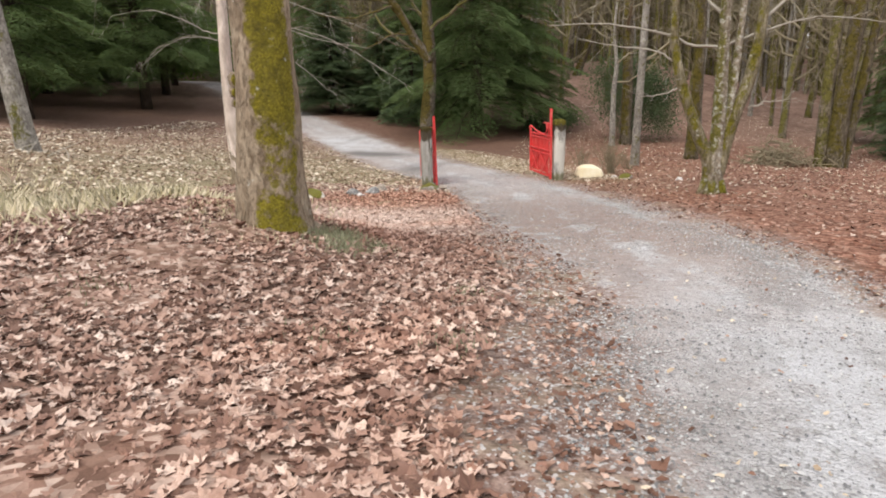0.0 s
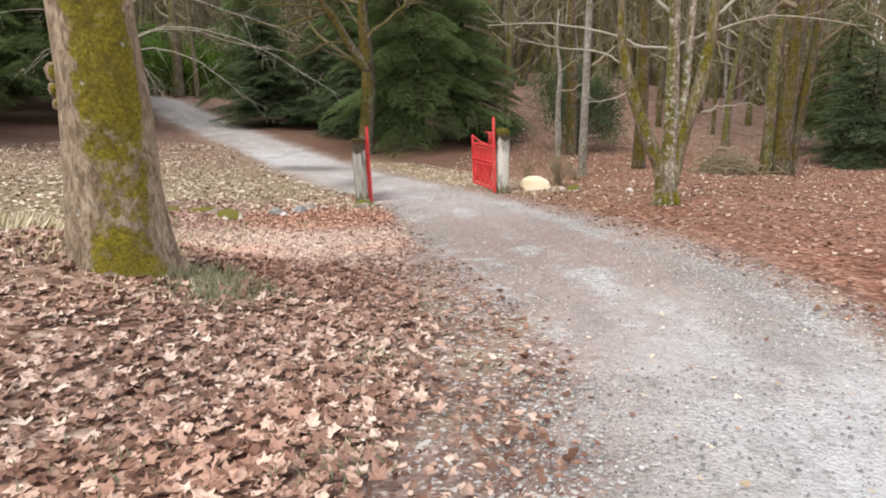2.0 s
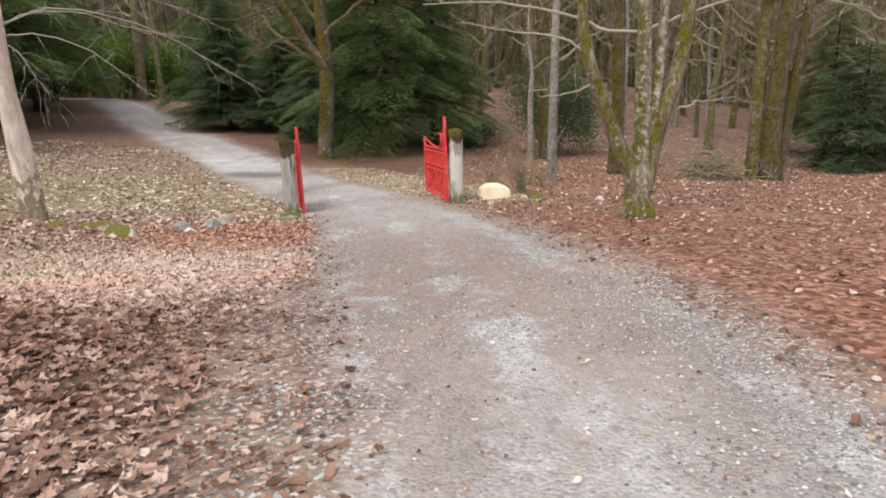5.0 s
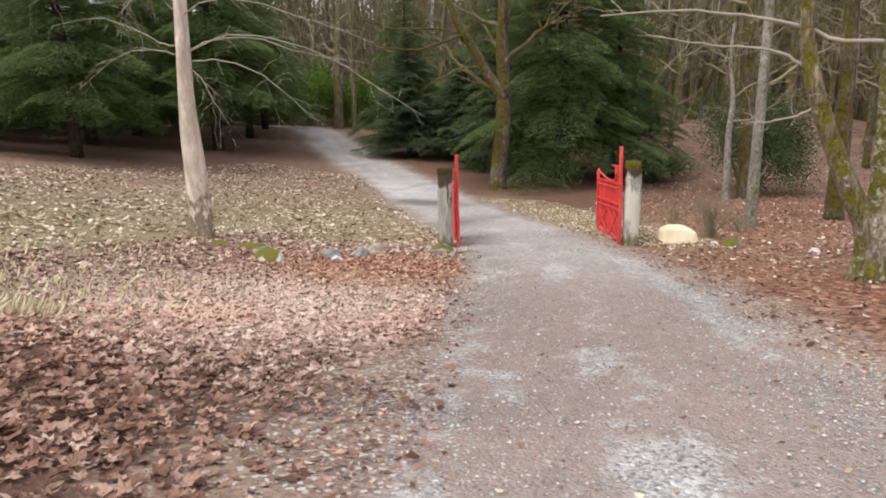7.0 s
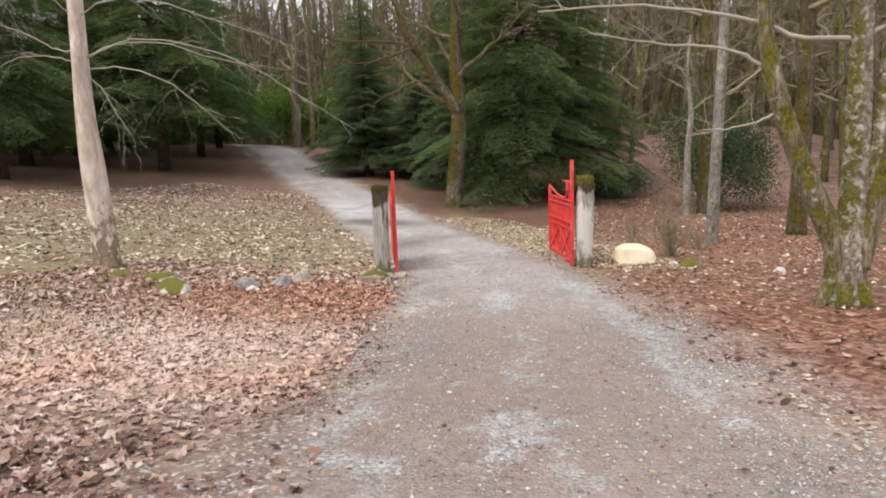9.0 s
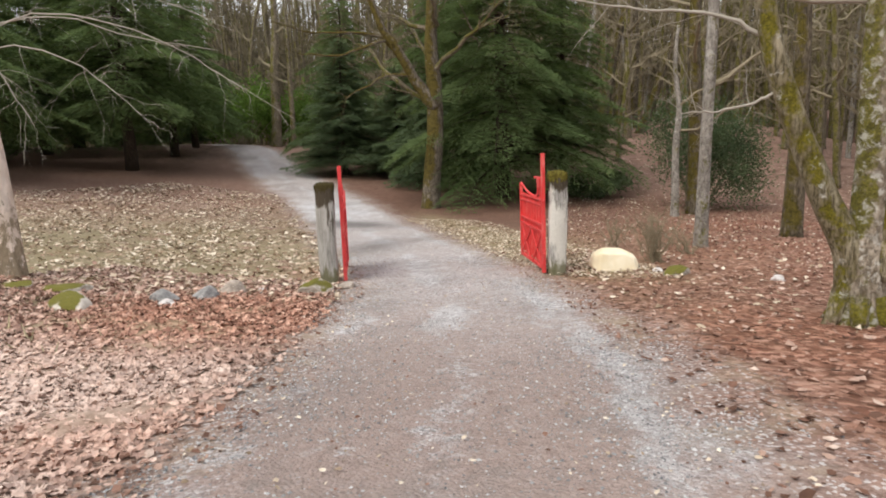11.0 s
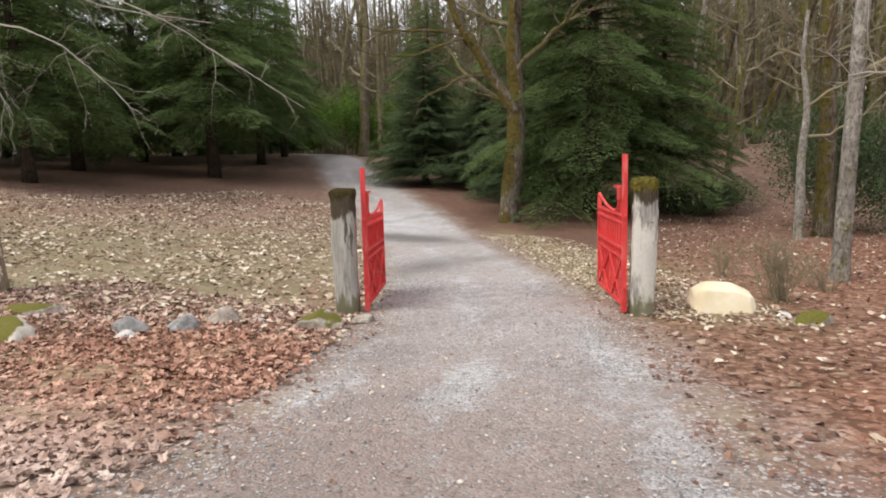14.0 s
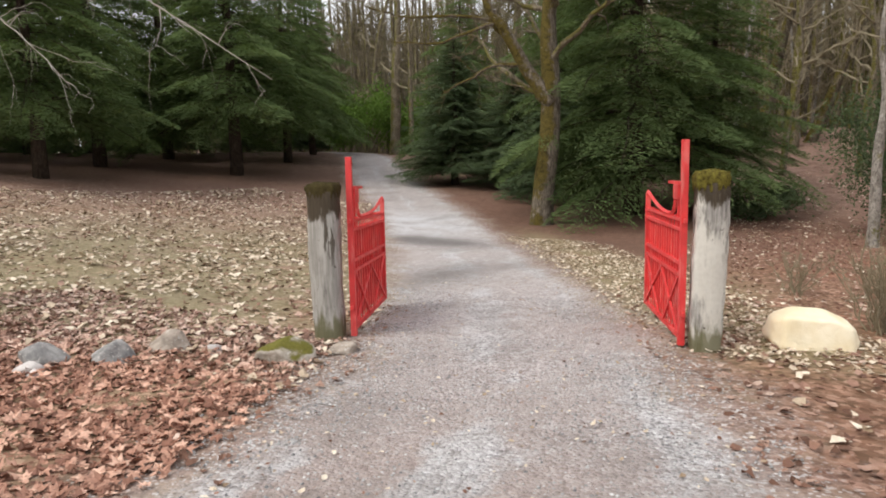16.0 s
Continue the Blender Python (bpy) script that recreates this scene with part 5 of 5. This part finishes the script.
# brush pile
root = thing("brush_pile", 7.5, 26.4, "heap of grey-brown cut branches in the litter", "brush pile")
geo = Geo()
g3 = np.random.default_rng(51)
for _ in range(230):
    a = g3.uniform(0, 6.28)
    c = np.array([g3.normal(0, 0.7), g3.normal(0, 0.4), 0.0])
    c[2] = 1.05 * math.exp(-(c[0] / 0.95) ** 2 - (c[1] / 0.6) ** 2) * g3.uniform(0.05, 1.0)
    ln = g3.uniform(0.4, 1.2)
    d = np.array([math.cos(a), math.sin(a) * 0.7, g3.normal(0, 0.4)])
    pts = [c - d * ln / 2 + g3.normal(0, 0.04, 3), c + g3.normal(0, 0.1, 3), c + d * ln / 2 + g3.normal(0, 0.04, 3)]
    r = g3.uniform(0.008, 0.028)
    geo = Geo()
    limb(geo, pts, r, r * 0.5, 5, 6)
    part("branch", geo, M_TWIG, root)

# small green weeds near the maple
geo = Geo()
g3 = np.random.default_rng(301)
for x, y, n, h in ((-2.62, 6.2, 420, 0.085), (-2.35, 5.95, 420, 0.075), (-2.5, 6.5, 300, 0.08), (-2.2, 6.3, 260, 0.07), (-1.7, 3.7, 40, 0.07), (-3.6, 3.9, 50, 0.08), (-5.6, 9.4, 40, 0.1), (-3.9, 8.9, 40, 0.08), (-0.75, 3.9, 60, 0.07), (-0.9, 5.2, 60, 0.07)):
    a = g3.uniform(0, 6.28, n)
    el = g3.uniform(0.4, 1.2, n)
    d = np.stack([np.cos(a) * np.cos(el), np.sin(a) * np.cos(el), np.sin(el)], 1)
    q = np.cross(d, (0, 0, 1))
    q /= np.linalg.norm(q, axis=1)[:, None]
    at = g3.normal(0, 0.15, (n, 3)) * (1, 1, 0) + (x, y, 0)
    at[:, 2] = gz(at[:, 0], at[:, 1])
    geo.cards(at, d, q, h * g3.uniform(0.6, 1.3, n), np.full(n, h * 0.06), 0.35)
weeds = new("weeds", geo.mesh("weeds", M_FERN))
tagged(weeds, "small grey-green weed tufts among dead leaves", "weeds", kind="stuff")

# pale dead sticks by the leaning trunk and on the ground
g3 = np.random.default_rng(77)
for x, y, ln, a, up in ((-13.7, 14.3, 1.5, 1.2, 0.3), (-14.2, 13.6, 1.5, 0.4, 0.25), (-13.3, 14.6, 0.9, 2.4, 0.3), (-13.9, 13.9, 1.2, 1.9, 0.5), (-1.0, 8.6, 0.35, 0.8, 0), (0.6, 9.6, 0.3, 2.1, 0), (-3.4, 15.6, 0.5, 0.3, 0), (3.4, 13.2, 0.6, 2.6, 0), (2.6, 12.2, 0.4, 0.9, 0), (-6.2, 12.2, 0.7, 0.5, 0), (-9.6, 18.5, 0.9, 2.0, 0), (5.6, 19.4, 1.0, 0.2, 0)):
    ob = Geo()
    d = np.array([math.cos(a), math.sin(a), up])
    d /= np.linalg.norm(d)
    limb(ob, [np.array([0, 0, -0.02 if up else 0.01]), d * ln * 0.5 + (0.03, 0.02, 0.01), d * ln], 0.014 if up else 0.006, 0.005 if up else 0.003, 6, 8, 0.1, 2, 0.01)
    st = new("stick", ob.mesh("stick", M_PALE_TWIG))
    st.matrix_world = pose(x, y, gz(x, y))
    tagged(st, "pale dead stick lying in the leaf litter", "stick", "fallen sticks")


# ---- grass ----
def grass_blades():
    g4 = np.random.default_rng(5)
    n = 52000
    pick = g4.uniform(0, 1, n)
    x = np.where(pick < 0.86, g4.normal(-6.6, 1.7, n), np.where(pick < 0.985, g4.normal(-9.5, 3.5, n), g4.normal(-3.2, 0.55, n)))
    y = np.where(pick < 0.86, g4.normal(7.3, 0.85, n), np.where(pick < 0.985, g4.normal(13.0, 3.0, n), g4.normal(6.1, 0.5, n)))
    ok = (drive_side(x, y) < -1.3) & (y < 11.2 + 0.25 * (x + 6) + 3.2 * g4.uniform(0, 1, n) ** 2) & ((x < -4.6) | (np.hypot(x + 3.2, y - 6.15) < 1.0)) & (np.hypot(x + 3.2, y - 6.15) > 0.42)
    x, y = x[ok], y[ok]
    m = len(x)
    a = g4.uniform(0, 6.28, m)
    el = g4.uniform(0.1, 1.0, m)
    d = np.stack([np.cos(a) * np.cos(el), np.sin(a) * np.cos(el), np.sin(el)], 1)
    q = np.cross(d, (0, 0, 1.0))
    q /= np.linalg.norm(q, axis=1)[:, None]
    geo = Geo()
    geo.cards(np.stack([x, y, gz(x, y) - 0.02], 1), d, q, g4.uniform(0.1, 0.26, m) * np.where(x > -4.4, 0.5, 1.0), g4.uniform(0.0025, 0.0055, m) * np.where(x > -4.4, 0.6, 1.0), 0.3)
    ob = new("dry_grass", geo.mesh("dry_grass", M_GRASS))
    tagged(ob, "tufts of dry straw-coloured winter grass", "grass", kind="stuff")


grass_blades()


# ---- gravel stones ----
def gravel():
    g4 = np.random.default_rng(6)
    n = 80000
    s = g4.uniform(0, 1, n) ** 1.3
    y = 0.6 + 21 * s
    i = np.searchsorted(LINE[:, 1], y).clip(0, len(LINE) - 1)
    o = np.where(g4.uniform(0, 1, n) < 0.5, g4.uniform(-1.25, 1.2, n), np.where(g4.uniform(0, 1, n) < 0.5, g4.normal(-0.95, 0.3, n), g4.normal(0.75, 0.22, n)))
    x = LINE[i, 0] + o * LINE[i, 2]
    r = 0.0045 + 0.0095 * g4.uniform(0, 1, n) ** 3.5
    oct_v = np.array([(1, 0, 0), (0, 1, 0), (-1, 0, 0), (0, -1, 0), (0, 0, 0.8), (0, 0, -0.5)])
    oct_f = np.array([(0, 1, 4), (1, 2, 4), (2, 3, 4), (3, 0, 4)])
    a = g4.uniform(0, 6.28, n)
    ca, sa = np.cos(a), np.sin(a)
    v = oct_v[None] * (r[:, None, None] * g4.uniform(0.6, 1.4, (n, 6, 1)))
    w = np.stack([v[..., 0] * ca[:, None] - v[..., 1] * sa[:, None], v[..., 0] * sa[:, None] + v[..., 1] * ca[:, None], v[..., 2]], -1)
    w += np.stack([x, y, gz(x, y) + r * 0.3], 1)[:, None, :]
    f = (oct_f[None] + np.arange(n)[:, None, None] * 6).reshape(-1, 3)
    geo = Geo()
    geo.add(w.reshape(-1, 3), f)
    ob = new("gravel", geo.mesh("gravel", M_PEBBLE, False))
    tagged(ob, "loose grey and white gravel stones on the drive", "gravel", kind="stuff")


gravel()


# ---- fallen leaves ----
ang = np.radians([0, 24, 50, 76, 104, 142, 180, 218, 256, 284, 310, 336])
rad_l = np.array([1.0, 0.58, 0.96, 0.52, 0.78, 0.5, 0.3, 0.5, 0.78, 0.52, 0.96, 0.58])
NL = len(ang)
LEAF_V = np.vstack([[[0, 0, 0]], np.c_[np.cos(ang) * rad_l, np.sin(ang) * rad_l, np.zeros(NL)]])
LEAF_F = np.array([(0, 1 + i, 1 + (i + 1) % NL) for i in range(NL)])


CHIP_V = np.array([(0, 0, 0), (1.0, 0, 0), (0.3, 0.75, 0), (-0.7, 0.5, 0), (-0.75, -0.45, 0), (0.25, -0.8, 0)])
CHIP_F = np.array([(0, 1 + i, 1 + (i + 1) % 5) for i in range(5)])


def leaf_points(n, g4, size, shape=LEAF_V):
    """Curled dead leaves round the origin, one after another."""
    NV = len(shape)
    v = np.repeat(shape[None], n, 0) * g4.uniform(0.7, 1.15, (n, NV, 1))
    v[:, 0] = 0
    v[..., 1] *= g4.uniform(0.55, 1.0, (n, 1))
    c1, c2 = g4.normal(0.1, 0.28, (n, 1)), g4.normal(0.12, 0.28, (n, 1))
    v[..., 2] = c1 * v[..., 0] ** 2 + c2 * v[..., 1] ** 2 + 0.12 * g4.normal(0, 1, (n, 1)) * v[..., 0] * v[..., 1] + 0.04 * g4.normal(0, 1, (n, NV))
    v[..., 2] += g4.normal(0.12, 0.25, (n, 1)) * np.abs(v[..., 1]) + 0.07 * g4.normal(0, 1, (n, NV)) * (np.abs(v[..., 0]) > 0.1)
    v *= size[:, None, None]
    t1, t2, t3 = g4.normal(0, 0.2, n), g4.normal(0, 0.2, n), g4.uniform(0, 6.28, n)
    c, s = np.cos(t1)[:, None], np.sin(t1)[:, None]
    v = np.stack([v[..., 0], v[..., 1] * c - v[..., 2] * s, v[..., 1] * s + v[..., 2] * c], -1)
    c, s = np.cos(t2)[:, None], np.sin(t2)[:, None]
    v = np.stack([v[..., 0] * c + v[..., 2] * s, v[..., 1], -v[..., 0] * s + v[..., 2] * c], -1)
    c, s = np.cos(t3)[:, None], np.sin(t3)[:, None]
    return np.stack([v[..., 0] * c - v[..., 1] * s, v[..., 0] * s + v[..., 1] * c, v[..., 2]], -1)


def litter(name, label, n, box, size, seed, keep, material=None):
    g4 = np.random.default_rng(seed)
    x, y = g4.uniform(box[0], box[1], n), g4.uniform(box[2], box[3], n)
    sd = drive_side(x, y)
    ok = keep(x, y, sd, g4.uniform(0, 1, n))
    x, y = x[ok], y[ok]
    m = len(x)
    sz = size * (0.4 + 0.95 * g4.uniform(0, 1, m) ** 1.3)
    shape, faces = (CHIP_V, CHIP_F) if size < 0.053 or material is M_STRAW_LEAF else (LEAF_V, LEAF_F)
    v = leaf_points(m, g4, sz, shape)
    low = v[..., 2].min(1)
    z = gz(x, y) - low * 0.5 + g4.uniform(0.0, 0.03, m)
    v = v + np.stack([x, y, z], 1)[:, None, :]
    geo = Geo()
    geo.add(v.reshape(-1, 3), (faces[None] + np.arange(m)[:, None, None] * len(shape)).reshape(-1, 3))
    ob = new(name, geo.mesh(name, material or M_LEAF, False))
    tagged(ob, label, "leaf litter", kind="stuff")


def clump(x, y):
    return 0.5 + 0.18 * np.sin(1.3 * x + 0.7 * y) + 0.18 * np.sin(0.9 * y - 1.7 * x + 1.0) + 0.14 * np.sin(3.1 * x + 2.2 * y + 2 * np.sin(y)) + 0.14 * np.sin(4.3 * y - 2.9 * x + 2 * np.sin(1.3 * x))


litter("leaf_litter", "thick drift of pale dead maple leaves beside the drive", 56000, (-9, 1.2, 0.6, 18), 0.064, 1, lambda x, y, s, r: (s < -1.02 - 0.25 * r) & (r > 1.0 * trampled(x, y, s)) & (r < np.clip(1.15 - 0.75 * np.exp(-((x + 7.0) ** 2 / 5 + (y - 7.5) ** 2 / 1.8)), 0, 1)) & (x < -0.2 - 0.1 * y + 0.9))
litter("leaf_litter", "thick reddish drift of dead leaves before the stones", 17000, (-9, -1, 10, 17), 0.06, 15, lambda x, y, s, r: (s < -1.05 - 0.2 * r) & (y < 16.6 + 0.1 * x + 0.6 * r))
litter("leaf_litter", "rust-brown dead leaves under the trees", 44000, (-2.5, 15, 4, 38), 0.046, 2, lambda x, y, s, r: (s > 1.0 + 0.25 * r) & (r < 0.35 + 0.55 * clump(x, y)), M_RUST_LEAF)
litter("leaf_litter", "pale buff leaves scattered on the woodland floor", 15000, (-3, 20, 15, 50), 0.055, 12, lambda x, y, s, r: (s > 1.3) & (r < 0.9 - 0.5 * clump(y, x)), M_STRAW_LEAF)
litter("leaf_litter", "scattered pale dead leaves on thin turf", 40000, (-22, -3, 8, 34), 0.072, 3, lambda x, y, s, r: (s < -1.05) & (r < 0.1 + 1.0 * clump(x, y)) & ((y > 16.5 + 0.1 * x) | (x < -7.6 - 2.0 * r)), M_STRAW_LEAF)
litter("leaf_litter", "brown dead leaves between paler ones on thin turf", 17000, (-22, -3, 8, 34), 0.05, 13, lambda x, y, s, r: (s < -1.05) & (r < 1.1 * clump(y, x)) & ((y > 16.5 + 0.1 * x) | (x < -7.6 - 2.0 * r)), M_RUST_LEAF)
litter("leaf_litter", "scattered pale dead leaves on the drive's verge", 26000, (-9, 1.5, 19, 30), 0.042, 4, lambda x, y, s, r: (s > 1.0 + 0.2 * r) & (s < 2.2 + 0.4 * clump(3 * x, 3 * y)) & (r < 0.9), M_STRAW_LEAF)
litter("leaf_litter", "few dead leaves and chips strewn on the gravel", 9000, (-6, 3, 0.5, 24), 0.022, 5, lambda x, y, s, r: (np.abs(s) < 1.0) & (r < 0.2 + 0.6 * np.abs(s) ** 2), M_STRAW_LEAF)
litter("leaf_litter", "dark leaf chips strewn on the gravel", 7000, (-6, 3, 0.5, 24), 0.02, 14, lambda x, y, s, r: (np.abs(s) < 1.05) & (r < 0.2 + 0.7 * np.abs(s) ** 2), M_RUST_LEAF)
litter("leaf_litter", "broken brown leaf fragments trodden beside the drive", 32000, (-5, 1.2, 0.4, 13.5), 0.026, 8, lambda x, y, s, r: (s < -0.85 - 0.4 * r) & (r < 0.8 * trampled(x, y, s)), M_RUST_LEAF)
litter("leaf_litter", "small buff leaf scraps trodden beside the drive", 9000, (-5, 1.2, 0.4, 13.5), 0.036, 9, lambda x, y, s, r: (s < -0.9 - 0.4 * r) & (r < 0.7 * trampled(x, y, s)))
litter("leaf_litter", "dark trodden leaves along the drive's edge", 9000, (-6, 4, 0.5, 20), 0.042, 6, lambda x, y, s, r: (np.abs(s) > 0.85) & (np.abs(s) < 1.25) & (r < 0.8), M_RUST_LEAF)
litter("leaf_litter", "thick layer of curled dead maple leaves near the maple", 24000, (-6.5, 0.8, 0.4, 9.5), 0.055, 7, lambda x, y, s, r: (s < -1.15 - 0.3 * r) & (r > 1.0 * trampled(x, y, s)) & (r < 1.1 - 0.75 * np.exp(-((x + 7.0) ** 2 / 5 + (y - 7.5) ** 2 / 1.8))))

# the nearest large leaves, each one its own piece
g4 = np.random.default_rng(88)
leaf_meshes = []
for j in range(14):
    geo = Geo()
    v = leaf_points(1, g4, np.array([0.058 + 0.0025 * j]))[0]
    geo.add(v - (0, 0, v[:, 2].min() * 0.6), LEAF_F)
    leaf_meshes.append(geo.mesh("leaf", M_LEAF, False))
made = 0
while made < 260:
    x, y = g4.uniform(-4.5, 0.2), g4.uniform(1.2, 9.0)
    sd = drive_side([x], [y])
    if sd[0] > -1.08 or trampled(np.array([x]), np.array([y]), sd)[0] > 0.4:
        continue
    ob = new("leaf", leaf_meshes[made % 14])
    ob.matrix_world = pose(x, y, gz(x, y) + 0.02, g4.normal(0, 9), g4.normal(0, 9), g4.uniform(0, 360))
    ob.parent = ground_ob
    made += 1
